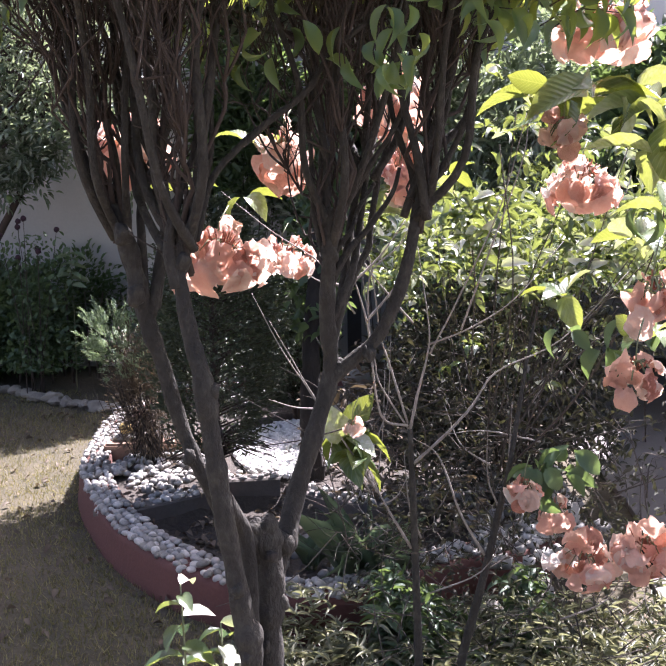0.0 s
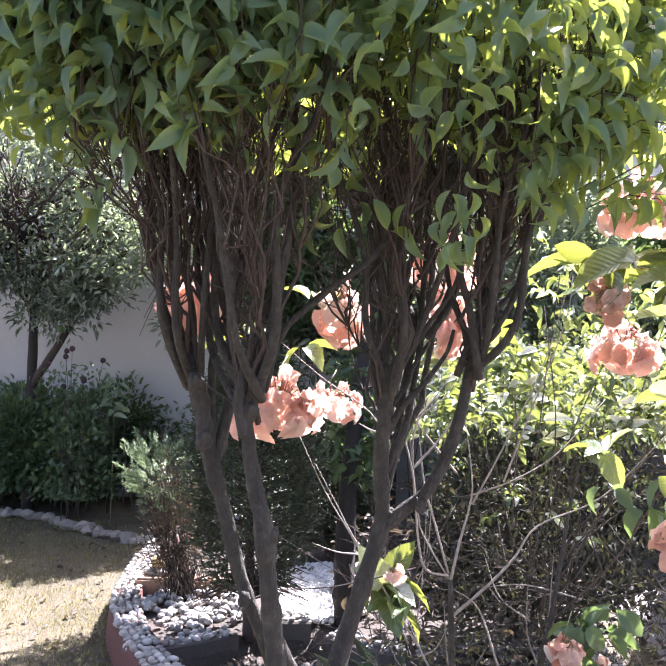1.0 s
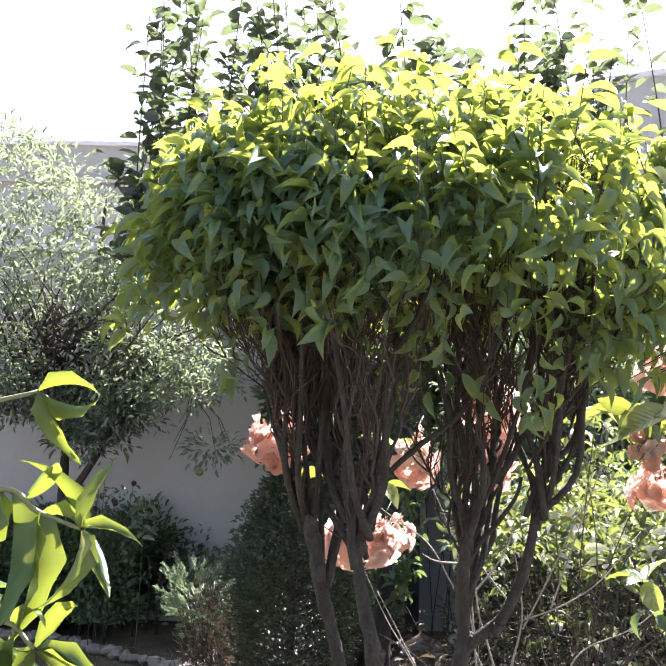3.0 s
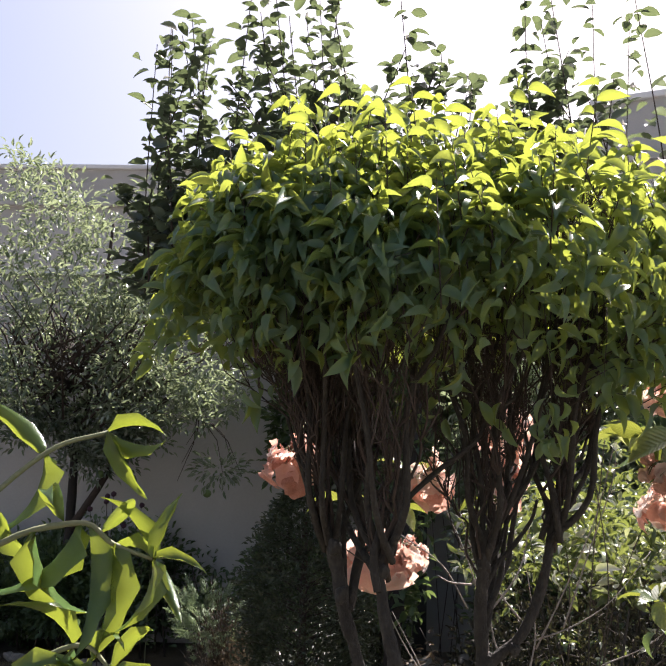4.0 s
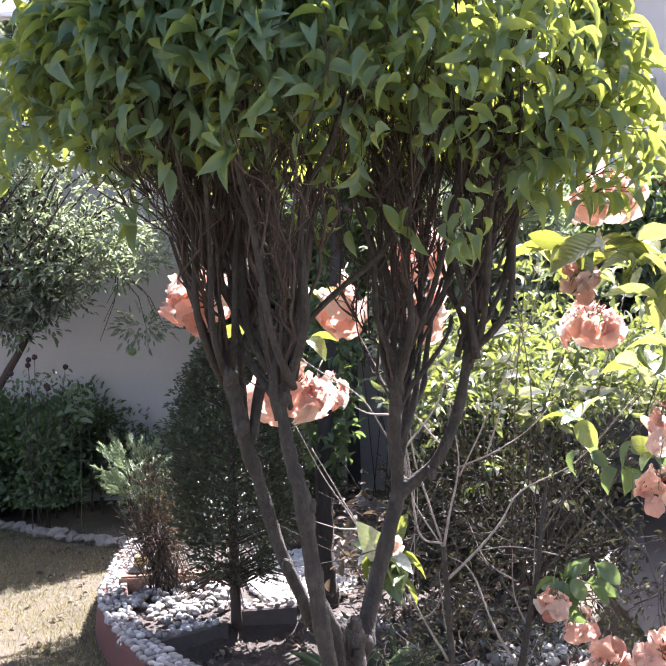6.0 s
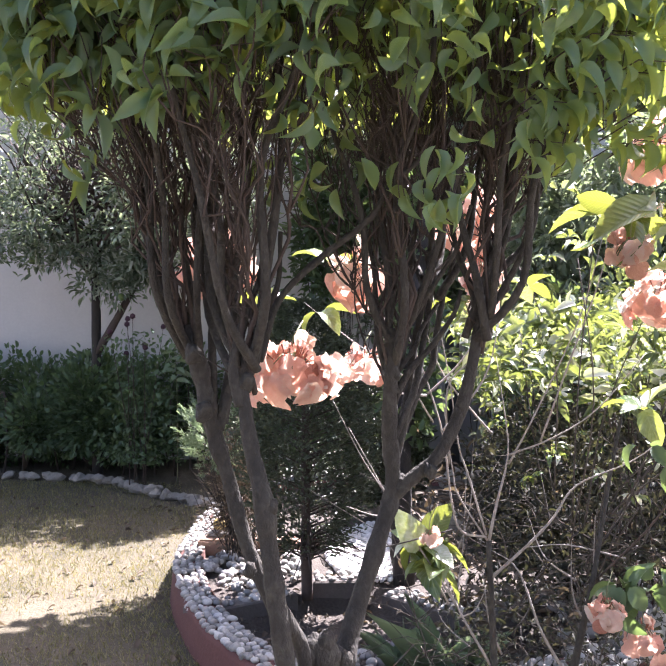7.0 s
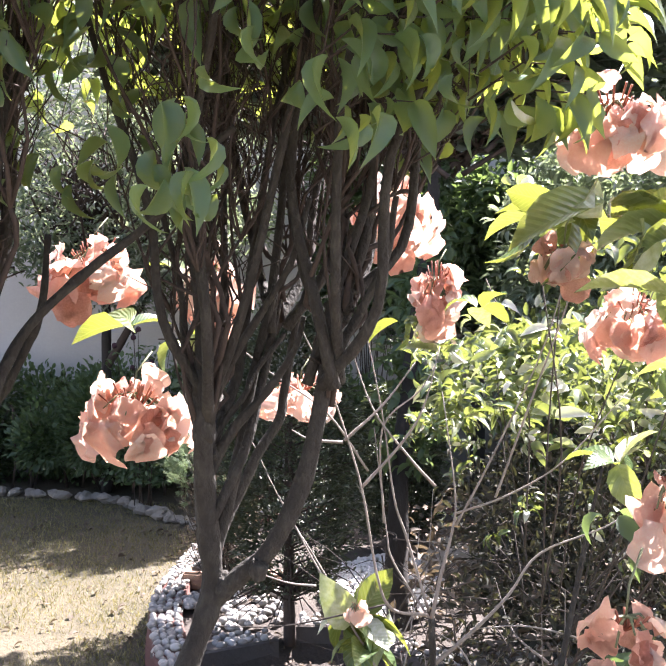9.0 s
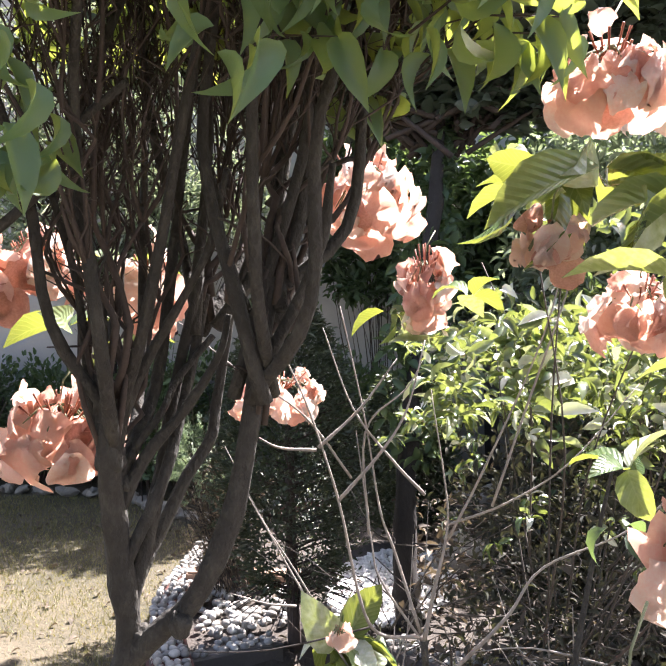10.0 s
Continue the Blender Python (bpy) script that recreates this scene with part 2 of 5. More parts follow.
    faces.append(tuple(base + (n - 1) * sides + k for k in range(sides)))
    faces.append(tuple(base + sides - 1 - k for k in range(sides)))


def limb(name, pts, r0, r1, material, parent, label="", sides=10, steps=6, wobble=0.12):
    v, f = [], []
    line = smooth_line(local(parent, pts), steps)
    n = len(line)
    tube_into(v, f, line, [r0 + (r1 - r0) * i / (n - 1) for i in range(n)], sides, wobble)
    return put(name, v, f, material, parent, label)


def leaf_shape(fold=0.25, curl=0.5, widths=(0.05, 0.62, 0.95, 0.98, 0.62, 0.0), us=(0.0, 0.12, 0.32, 0.55, 0.79, 1.0), ripple=0.0):
    """A leaf of length 1 and width 1 along +y, its tip bent down; vertices and faces."""
    v, f = [], []
    for i, (u, w) in enumerate(zip(us, widths)):
        ang = curl * u
        y, z = (math.sin(ang) / curl, -(1 - math.cos(ang)) / curl) if curl else (u, 0.0)
        lift = fold * w * 0.5
        rp = ripple * (1 if i % 2 else -1)
        v += [(-0.5 * w, y, z + lift + rp), (0, y, z), (0.5 * w, y, z + lift - rp)]
    for i in range(len(us) - 1):
        a = 3 * i
        f += [(a, a + 1, a + 4, a + 3), (a + 1, a + 2, a + 5, a + 4)]
    return np.array(v, float), f


def frames_for(d, up=(0, 0, 1), twist=0.5):
    """Turns that lay a leaf's y axis along each direction, its face roughly up."""
    d = np.asarray(d, float)
    d = d / np.linalg.norm(d, axis=1, keepdims=True)
    u = np.tile(np.array(up, float), (len(d), 1)) + rng.normal(0, twist, d.shape)
    x = np.cross(d, u)
    x /= np.linalg.norm(x, axis=1, keepdims=True) + 1e-9
    z = np.cross(x, d)
    return np.stack([x, d, z], axis=2)


def leaf_mass(name, shape, places, dirs, lengths, ratio, material, parent=None, label="", twist=0.5, kind="", up=(0, 0, 1)):
    """Many leaves joined into one mesh."""
    tv, tf = shape
    places = np.asarray(places, float)
    if parent is not None:
        places = places - np.array(parent.location)
    turn = frames_for(dirs, up, twist)
    lengths = np.asarray(lengths, float)
    sv = tv[None] * np.stack([lengths * ratio, lengths, lengths], axis=1)[:, None, :]
    v = np.einsum("nij,nkj->nki", turn, sv) + places[:, None, :]
    n, k = len(places), len(tv)
    faces = np.array(tf)[None] + (np.arange(n) * k)[:, None, None]
    me = bpy.data.meshes.new(name)
    me.from_pydata(v.reshape(-1, 3), [], faces.reshape(-1, faces.shape[2]).tolist())
    me.materials.append(material)
    me.polygons.foreach_set("use_smooth", [True] * len(me.polygons))
    ob = new(name, me)
    ob.parent = parent
    tagged(ob, label, kind=kind)
    return ob


def leaf_parts(name, shapes, places, dirs, lengths, ratio, material, parent, twist=0.5, label=""):
    """Leaves as objects of their own, sharing a few meshes."""
    meshes = []
    for tv, tf in shapes:
        me = bpy.data.meshes.new(name)
        me.from_pydata([(x * ratio, y, z) for x, y, z in tv.tolist()], [], tf)
        me.materials.append(material)
        me.polygons.foreach_set("use_smooth", [True] * len(me.polygons))
        meshes.append(me)
    turns = frames_for(dirs, twist=twist)
    for i, (p, m, s) in enumerate(zip(places, turns, lengths)):
        ob = new(name, meshes[i % len(meshes)])
        ob.parent = parent
        q = Vector(p) - Vector(parent.location)
        ob.matrix_basis = Matrix.Translation(q) @ Matrix(m.tolist()).to_4x4() @ Matrix.Scale(float(s), 4)
        if label:
            tagged(ob, label)


def pebble_mesh(name, material, seed, flat=0.6, cuts=2):
    bm = bmesh.new()
    bmesh.ops.create_icosphere(bm, subdivisions=cuts, radius=0.5)
    for v in bm.verts:
        k = 1 + 0.2 * noise.noise(v.co * 1.5 + Vector((seed * 7.3, 0, 0)))
        v.co = Vector((v.co.x * k, v.co.y * k * 0.82, v.co.z * k * flat))
    me = bpy.data.meshes.new(name)
    bm.to_mesh(me)
    bm.free()
    me.materials.append(material)
    me.polygons.foreach_set("use_smooth", [True] * len(me.polygons))
    return me


def rock(name, size, material, parent=None, label="", seed=0, rough=0.35, cuts=3):
    bm = bmesh.new()
    bmesh.ops.create_icosphere(bm, subdivisions=cuts, radius=0.5)
    for v in bm.verts:
        n1 = noise.noise(v.co * 2.3 + Vector((seed * 5.1, 1, 0)))
        n2 = noise.noise(v.co * 6.0 + Vector((0, seed * 3.7, 2)))
        k = 1 + rough * n1 + rough * 0.4 * n2
        v.co = Vector((v.co.x * k * size[0], v.co.y * k * size[1], v.co.z * k * size[2]))
    return part(name, bm, material, parent, label)


def block(name, size, material, parent=None, label="", bevel=0.006):
    bm = bmesh.new()
    bmesh.ops.create_cube(bm, size=1)
    for v in bm.verts:
        v.co = Vector((v.co.x * size[0], v.co.y * size[1], v.co.z * size[2]))
    if bevel:
        bmesh.ops.bevel(bm, geom=bm.edges[:], offset=bevel, segments=2, affect="EDGES")
    return part(name, bm, material, parent, label, smooth=False)

# ---- ground, walls and buildings ----
G = 0.10


def ground():
    n = 60
    xs = np.sign(np.linspace(-1, 1, n)) * np.abs(np.linspace(-1, 1, n)) ** 3 * 300
    v = [(x, y, G + 0.012 * noise.noise(Vector((x * 0.9, y * 0.9, 0))) * (abs(x) < 12 and abs(y) < 12)) for y in xs for x in xs]
    f = [(j * n + i, j * n + i + 1, (j + 1) * n + i + 1, (j + 1) * n + i) for j in range(n - 1) for i in range(n - 1)]
    tagged(put("ground", v, f, M_LAWN), "dry lawn soil with worn bare patches", "ground", kind="structure")


ground()

WALL_Y, WALL_H = 9.0, 3.8
wall_back = tagged(block("wall_back", (16, 0.22, WALL_H), M_WALL, bevel=0.01), "plain pale grey rendered garden boundary wall", "wall", kind="structure")
wall_back.location = (-1.5, WALL_Y + 0.11, G + WALL_H / 2 - 0.05)
cop = block("coping", (16.0, 0.3, 0.07), M_WHITE, wall_back, bevel=0.012)
cop.location = (0, 0, WALL_H / 2 + 0.035)

# closing walls beyond the view
for nm, size, loc in (("wall_left", (0.22, 24, 2.4), (-9.6, -3.5, G + 1.15)), ("wall_behind", (19, 0.22, 2.4), (0, -15.5, G + 1.15))):
    w = tagged(block(nm, size, M_WALL, bevel=0.01), "plain pale rendered boundary wall", "wall", kind="structure")
    w.location = loc


def far_building():
    b = thing("neighbour_house", (-5.0, 15.0, G), "pale grey flat-roofed neighbouring house behind the wall", "house")
    body = block("wall", (13.0, 5.0, 7.0), M_WALL, b)
    body.location = (0, 2.5, 3.5)
    c = block("string_course", (13.08, 0.14, 0.09), M_WALL, b)
    c.location = (0, -0.03, 6.35)
    p = block("parapet_cap", (13.1, 0.34, 0.07), M_WHITE, b)
    p.location = (0, 0.1, 7.035)


far_building()


def far_house():
    b = thing("pale_house", (2.7, 11.4, G), "pale flat-roofed house rising behind the garden", "house")
    b.rotation_euler = (0, 0, radians(-22))
    w = block("wall", (9.0, 5.0, 6.7), M_WALL, b)
    w.location = (4.5, 2.5, 3.35)
    c = block("parapet_cap", (9.1, 0.34, 0.08), M_WHITE, b)
    c.location = (4.5, 0.1, 6.74)
    c = block("string_course", (9.06, 0.12, 0.1), M_WALL, b)
    c.location = (4.5, -0.03, 5.9)


far_house()


def side_house():
    """White house at the side, its front turned a little to the lawn."""
    b = thing("house", (2.3, 5.95, G), "white rendered garden house with a reddish roof edge", "house")
    b.rotation_euler = (0, 0, radians(-24))
    w = block("wall", (5.0, 4.0, 2.56), M_WHITE, b)
    w.location = (2.5, 2.0, 1.28)
    w2 = block("plinth", (5.02, 0.05, 0.32), M_CONCRETE, b)
    w2.location = (2.5, -0.02, 0.16)
    e = block("roof_edge", (5.2, 0.3, 0.08), M_TILE, b)
    e.location = (2.5, -0.1, 2.57)
    t = block("parapet_cap", (5.1, 4.1, 0.07), M_WHITE, b)
    t.location = (2.5, 2.0, 2.65)
    # black slab added to stand for the shadowed gap beside the house
    d = block("shade_panel", (0.9, 0.05, 2.0), M_BLACK, b)
    d.location = (1.2, -0.012, 1.0)


side_house()


def drive():
    v, f = [], []
    edge = [(2.4, -15.2), (2.1, -8.0), (1.7, -3.0), (1.35, 0.6), (1.25, 2.2), (1.28, 3.4), (1.5, 4.3), (1.55, 5.4), (1.5, 6.6), (1.3, 8.25)]
    line = smooth_line([(x, y, 0) for x, y in edge], 5)
    for p in line:
        v += [(p.x, p.y, G - 0.05), (p.x, p.y, G + 0.03), (9.0, p.y, G + 0.03)]
    for i in range(len(line) - 1):
        a = 3 * i
        f += [(a, a + 1, a + 4, a + 3), (a + 1, a + 2, a + 5, a + 4)]
    tagged(put("pavement", v, f, M_CONCRETE, smooth=False), "grey concrete drive beside the planting bed", "pavement", kind="structure")


drive()


def pole(name, x, y, z0, z1, r, label):
    b = thing(name, (x, y, z0), label, "post")
    limb("shaft", [(x, y, z0), (x, y, (z0 + z1) / 2), (x, y, z1)], r, r, M_BLACK, b, sides=12, wobble=0)
    v, f = [], []
    tube_into(v, f, [Vector((0, 0, 0)), Vector((0, 0, 0.03)), Vector((0, 0, 0.05))], [r * 1.9, r * 1.9, r * 1.2], 12)
    put("base_collar", v, f, M_BLACK, b)


pole("steel_post", 2.12, 5.0, G + 0.03, 2.7, 0.03, "black painted round steel post on the concrete")


def downpipe():
    b = thing("wall_post", (0.24, 8.55, G), "black square post standing against the pale boundary wall", "post")
    s = block("shaft", (0.13, 0.13, 1.35), M_BLACK, b)
    s.location = (0, 0, 0.675)
    c = block("cap", (0.16, 0.16, 0.03), M_BLACK, b)
    c.location = (0, 0, 1.365)


downpipe()

# ---- the round planting bed with its pebbled rim ----
RIM = [(-1.475, 6.46), (-1.475, 5.6), (-1.362, 4.79), (-1.062, 4.05), (-0.759, 3.59), (-0.461, 3.30), (0.0, 3.12), (0.5, 3.46), (0.88, 3.62),
       (1.12, 4.15), (1.22, 5.0), (1.15, 6.2), (0.8, 7.0), (0.0, 7.4), (-0.8, 7.35), (-1.3, 7.0)]
RIM_Z, RIM_W = 0.27, 0.16


def closed_line(pts, steps=8):
    p = [Vector((x, y, 0)) for x, y in pts]
    n = len(p)
    out = []
    for i in range(n):
        a, b, c, d = p[i - 1], p[i], p[(i + 1) % n], p[(i + 2) % n]
        for k in range(steps):
            s = k / steps
            out.append(0.5 * (2 * b + (c - a) * s + (2 * a - 5 * b + 4 * c - d) * s * s + (3 * b - a - 3 * c + d) * s ** 3))
    return out


rim_line = closed_line(RIM)
rim_in = []
for i, p in enumerate(rim_line):
    d = (rim_line[(i + 1) % len(rim_line)] - rim_line[i - 1]).normalized()
    rim_in.append(Vector((d.y, -d.x, 0)))
if sum((Vector((0, 5, 0)) - p).dot(q) for p, q in zip(rim_line, rim_in)) < 0:
    rim_in = [-q for q in rim_in]

planter = thing("planter", (-0.1, 5.1, G), "curved raised planting bed with a dark red painted wall", "planter")


KERBS = [[(-1.1, 4.12), (-0.92, 4.22), (-0.62, 4.44)], [(-0.56, 4.56), (-0.27, 4.6)], [(-0.2, 4.5), (0.05, 4.3), (0.35, 4.25), (0.7, 4.5)]]


def kerb_y(x):
    """Where the raised back of the bed begins."""
    return float(np.interp(x, [-1.1, -0.92, -0.62, -0.56, -0.27, -0.2, 0.05, 0.35, 0.7], [4.12, 4.22, 4.44, 4.56, 4.6, 4.5, 4.3, 4.25, 4.5]))


def soil_z(x, y):
    s = min(1.0, max(0.0, (y - kerb_y(x) + 0.06) / 0.1))
    return 0.115 + 0.105 * s + 0.02 * noise.noise(Vector((x * 2.5, y * 2.5, 0)))


def planter_wall():
    v, f = [], []
    n = len(rim_line)
    for p, q in zip(rim_line, rim_in):
        flare = p - q * 0.03
        for a, z in ((flare, G - 0.1), (p - q * 0.004, RIM_Z - 0.03), (p + q * 0.006, RIM_Z), (p + q * RIM_W, RIM_Z), (p + q * (RIM_W + 0.01), G + 0.02)):
            v.append((a.x, a.y, z))
    for i in range(n):
        j = (i + 1) % n
        for k in range(4):
            f.append((i * 5 + k, j * 5 + k, j * 5 + k + 1, i * 5 + k + 1))
    put("wall", [Vector(p) - planter.location for p in v], f, M_RED, planter, "dark red painted masonry wall")
    v, f = [], []
    rings = 16
    n3 = len(rim_line)
    for p, q in zip(rim_line, rim_in):
        s = p + q * (RIM_W - 0.005)
        for k in range(rings):
            m = s.lerp(Vector((-0.1, 5.1, 0)), k / rings)
            v.append((m.x, m.y, soil_z(m.x, m.y)))
    for i in range(n3):
        j = (i + 1) % n3
        for k in range(rings - 1):
            f.append((i * rings + k, j * rings + k, j * rings + k + 1, i * rings + k + 1))
    f.append(tuple(i * rings + rings - 1 for i in range(n3)))
    put("soil", [Vector(p) - planter.location for p in v], f, M_SOIL, planter, "dry brown garden soil")


planter_wall()

PEBBLES = [pebble_mesh("pebble", M_PEBBLE, s, fl) for s, fl in ((1, 0.6), (2, 0.7), (3, 0.55), (4, 0.75), (5, 0.65))]


def lay_pebble(place, size, parent, lean=0.35, name="pebble", meshes=PEBBLES):
    ob = new(name, meshes[int(rng.integers(len(meshes)))])
    ob.parent = parent
    e = Euler((rng.normal(0, lean), rng.normal(0, lean), rng.uniform(0, 6.28)))
    ob.matrix_basis = Matrix.LocRotScale(Vector(place) - parent.location, e, Vector((size, size * rng.uniform(0.85, 1.1), size)))
    return ob


SMALL_PEBBLE = pebble_mesh("small_pebble", M_PEBBLE, 2, 0.7, 1)


def joined_pebbles(name, spots, parent, material, label):
    tv = np.array([v.co for v in SMALL_PEBBLE.vertices])
    tf = [tuple(p.vertices) for p in SMALL_PEBBLE.polygons]
    v, f = [], []
    for x, y, z, s in spots:
        m = np.array(Euler((rng.normal(0, 0.4), rng.normal(0, 0.4), rng.uniform(0, 6.28))).to_matrix())
        b = len(v)
        v += ((tv * s * rng.uniform(0.8, 1.15, 3)) @ m.T + np.array((x, y, z)) - np.array(parent.location)).tolist()
        f += [tuple(i + b for i in p) for p in tf]
    tagged(put(name, v, f, material, parent, label), kind="stuff")


# ---- main tree: several stems, a brush of upright twigs, a dome of drooping leaves ----
tree = thing("pruned_tree", (-0.12, 1.3, G), "many-stemmed pruned garden tree with a dense dome of drooping green leaves", "tree")


def stem(pts, r0, r1, label=""):
    """A grey stem with knots and old pruning scars."""
    v, f = [], []
    line = smooth_line(local(tree, pts), 10)
    n = len(line)
    rad = []
    for i, p in enumerate(line):
        k = 1 + 0.2 * noise.noise(p * 15) + 0.75 * max(0.0, noise.noise(p * 24 + Vector((5, 1, 2))) - 0.2)
        rad.append((r0 + (r1 - r0) * i / (n - 1)) * k * 0.9)
    tube_into(v, f, line, rad, 16, 0.16)
    return put("stem", v, f, M_BARK, tree, label)


stem([(-0.178, 1.348, 1.205), (-0.189, 1.329, 1.254), (-0.212, 1.324, 1.308), (-0.235, 1.324, 1.374), (-0.255, 1.324, 1.452), (-0.277, 1.324, 1.523), (-0.293, 1.324, 1.603), (-0.315, 1.324, 1.690)], 0.012, 0.0125)
stem([(-0.10, 1.27, G), (-0.115, 1.24, 0.7), (-0.125, 1.22, 1.03), (-0.136, 1.22, 1.105), (-0.149, 1.22, 1.188), (-0.162, 1.22, 1.276), (-0.169, 1.22, 1.337), (-0.176, 1.22, 1.398), (-0.184, 1.22, 1.458), (-0.199, 1.23, 1.511), (-0.207, 1.235, 1.56), (-0.213, 1.24, 1.616), (-0.195, 1.25, 1.67)], 0.0185, 0.0105)
stem([(-0.125, 1.29, G), (-0.13, 1.28, 0.7), (-0.13, 1.27, 1.0), (-0.129, 1.27, 1.081), (-0.129, 1.27, 1.161), (-0.136, 1.268, 1.217), (-0.152, 1.255, 1.25), (-0.164, 1.235, 1.285)], 0.015, 0.0105)
stem([(-0.112, 1.31, G), (-0.111, 1.305, 0.6), (-0.108, 1.3, 0.986), (-0.105, 1.3, 1.067), (-0.102, 1.3, 1.135), (-0.107, 1.3, 1.185), (-0.114, 1.298, 1.212)], 0.026, 0.0215, "trunk ending in a knobby sawn stump")
stem([(-0.106, 1.312, 1.06), (-0.095, 1.34, 1.125), (-0.076, 1.368, 1.19), (-0.06, 1.39, 1.245), (-0.03, 1.41, 1.337), (-0.007, 1.43, 1.419), (-0.011, 1.42, 1.527), (-0.006, 1.4, 1.608), (-0.002, 1.4, 1.68)], 0.019, 0.0118)
stem([(-0.012, 1.43, 1.40), (0.03, 1.425, 1.44), (0.066, 1.42, 1.473), (0.1, 1.42, 1.54), (0.12, 1.42, 1.61), (0.133, 1.42, 1.684), (0.15, 1.42, 1.774)], 0.0128, 0.0085)
stem([(-0.271, 1.324, 1.528), (-0.258, 1.346, 1.591), (-0.247, 1.357, 1.679), (-0.263, 1.390, 1.789)], 0.011, 0.008)
stem([(-0.005, 1.42, 1.5), (0.03, 1.44, 1.58), (0.045, 1.47, 1.66), (0.06, 1.5, 1.76)], 0.007, 0.005)
stem([(-0.19, 1.25, 1.64), (-0.17, 1.3, 1.724), (-0.109, 1.32, 1.788), (-0.036, 1.33, 1.845), (0.0, 1.335, 1.9), (0.05, 1.34, 1.94)], 0.0075, 0.0035)
stem([(-0.114, 1.3, 1.16), (-0.126, 1.285, 1.195), (-0.137, 1.272, 1.212)], 0.015, 0.011)


stem([(-0.216, 1.23, 1.575), (-0.223, 1.23, 1.621), (-0.218, 1.235, 1.667), (-0.202, 1.24, 1.718), (-0.183, 1.25, 1.774), (-0.19, 1.26, 1.85)], 0.0095, 0.004)
stem([(-0.279, 1.335, 1.536), (-0.283, 1.346, 1.641), (-0.281, 1.346, 1.690), (-0.262, 1.357, 1.746), (-0.242, 1.368, 1.813), (-0.247, 1.379, 1.889)], 0.008, 0.0035)
stem([(-0.264, 1.335, 1.536), (-0.250, 1.346, 1.615), (-0.219, 1.357, 1.668), (-0.181, 1.357, 1.746), (-0.176, 1.368, 1.833)], 0.008, 0.0035)
stem([(-0.308, 1.324, 1.657), (-0.341, 1.324, 1.723), (-0.368, 1.313, 1.800), (-0.396, 1.313, 1.889)], 0.0075, 0.0035)
stem([(-0.312, 1.324, 1.668), (-0.313, 1.335, 1.746), (-0.329, 1.346, 1.833), (-0.319, 1.357, 1.922)], 0.008, 0.0045)
stem([(-0.006, 1.41, 1.595), (0.004, 1.41, 1.648), (0.031, 1.41, 1.7), (0.064, 1.41, 1.751), (0.097, 1.4, 1.802), (0.12, 1.39, 1.87)], 0.0075, 0.0035)
stem([(-0.008, 1.41, 1.59), (-0.024, 1.41, 1.648), (-0.031, 1.41, 1.713), (-0.033, 1.4, 1.777), (-0.05, 1.39, 1.86)], 0.0075, 0.0035)
stem([(-0.004, 1.42, 1.56), (0.02, 1.425, 1.607), (0.058, 1.43, 1.65), (0.093, 1.43, 1.70), (0.105, 1.43, 1.74)], 0.0075, 0.0032, "dark snag of a broken branch")
stem([(0.13, 1.42, 1.67), (0.125, 1.43, 1.73), (0.1, 1.44, 1.8), (0.085, 1.45, 1.88)], 0.0075, 0.004)
stem([(-0.009, 1.426, 1.450), (0.004, 1.440, 1.497), (0.015, 1.450, 1.550), (0.022, 1.465, 1.597), (0.029, 1.475, 1.651), (0.040, 1.480, 1.702), (0.061, 1.480, 1.778)], 0.0105, 0.005)
stem([(-0.008, 1.428, 1.462), (0.007, 1.450, 1.503), (0.015, 1.465, 1.522), (0.037, 1.490, 1.575), (0.058, 1.505, 1.612), (0.064, 1.515, 1.655), (0.080, 1.520, 1.739), (0.105, 1.530, 1.817)], 0.0095, 0.004)
stem([(-0.009, 1.418, 1.555), (-0.006, 1.425, 1.584), (0.008, 1.430, 1.616), (0.031, 1.440, 1.647), (0.042, 1.460, 1.678), (0.069, 1.490, 1.718)], 0.0055, 0.0035)
stem([(0.133, 1.42, 1.684), (0.17, 1.41, 1.74), (0.2, 1.4, 1.8), (0.215, 1.39, 1.87)], 0.0075, 0.004)


def knot(place, size, seed, material=M_BARK, label=""):
    """A healed pruning scar on a stem."""
    o = rock("knot", size, material, tree, label, seed, 0.4, 3)
    o.location = Vector(place) - tree.location


for k_, (place_, s_) in enumerate((((-0.169, 1.217, 1.435), 0.02), ((-0.085, 1.345, 1.165), 0.034), ((-0.122, 1.29, 1.208), 0.03), ((-0.104, 1.292, 1.212), 0.028), ((-0.095, 1.3, 1.19), 0.03), ((-0.088, 1.3, 1.09), 0.024),
                                   ((-0.141, 1.208, 1.15), 0.02), ((-0.13, 1.205, 1.05), 0.018), ((0.008, 1.43, 1.425), 0.026), ((-0.283, 1.285, 1.562), 0.026), ((-0.213, 1.274, 1.326), 0.02), ((-0.11, 1.282, 1.03), 0.018), ((0.055, 1.41, 1.45), 0.02), ((-0.297, 1.285, 1.647), 0.026), ((-0.208, 1.237, 1.61), 0.024), ((-0.006, 1.402, 1.61), 0.028))):
    knot(place_, (s_, s_, s_ * 1.25), k_)
knot((-0.099, 1.278, 1.172), (0.02, 0.012, 0.018), 31, M_DARK_BARK, "dark rotted hollow of an old cut")

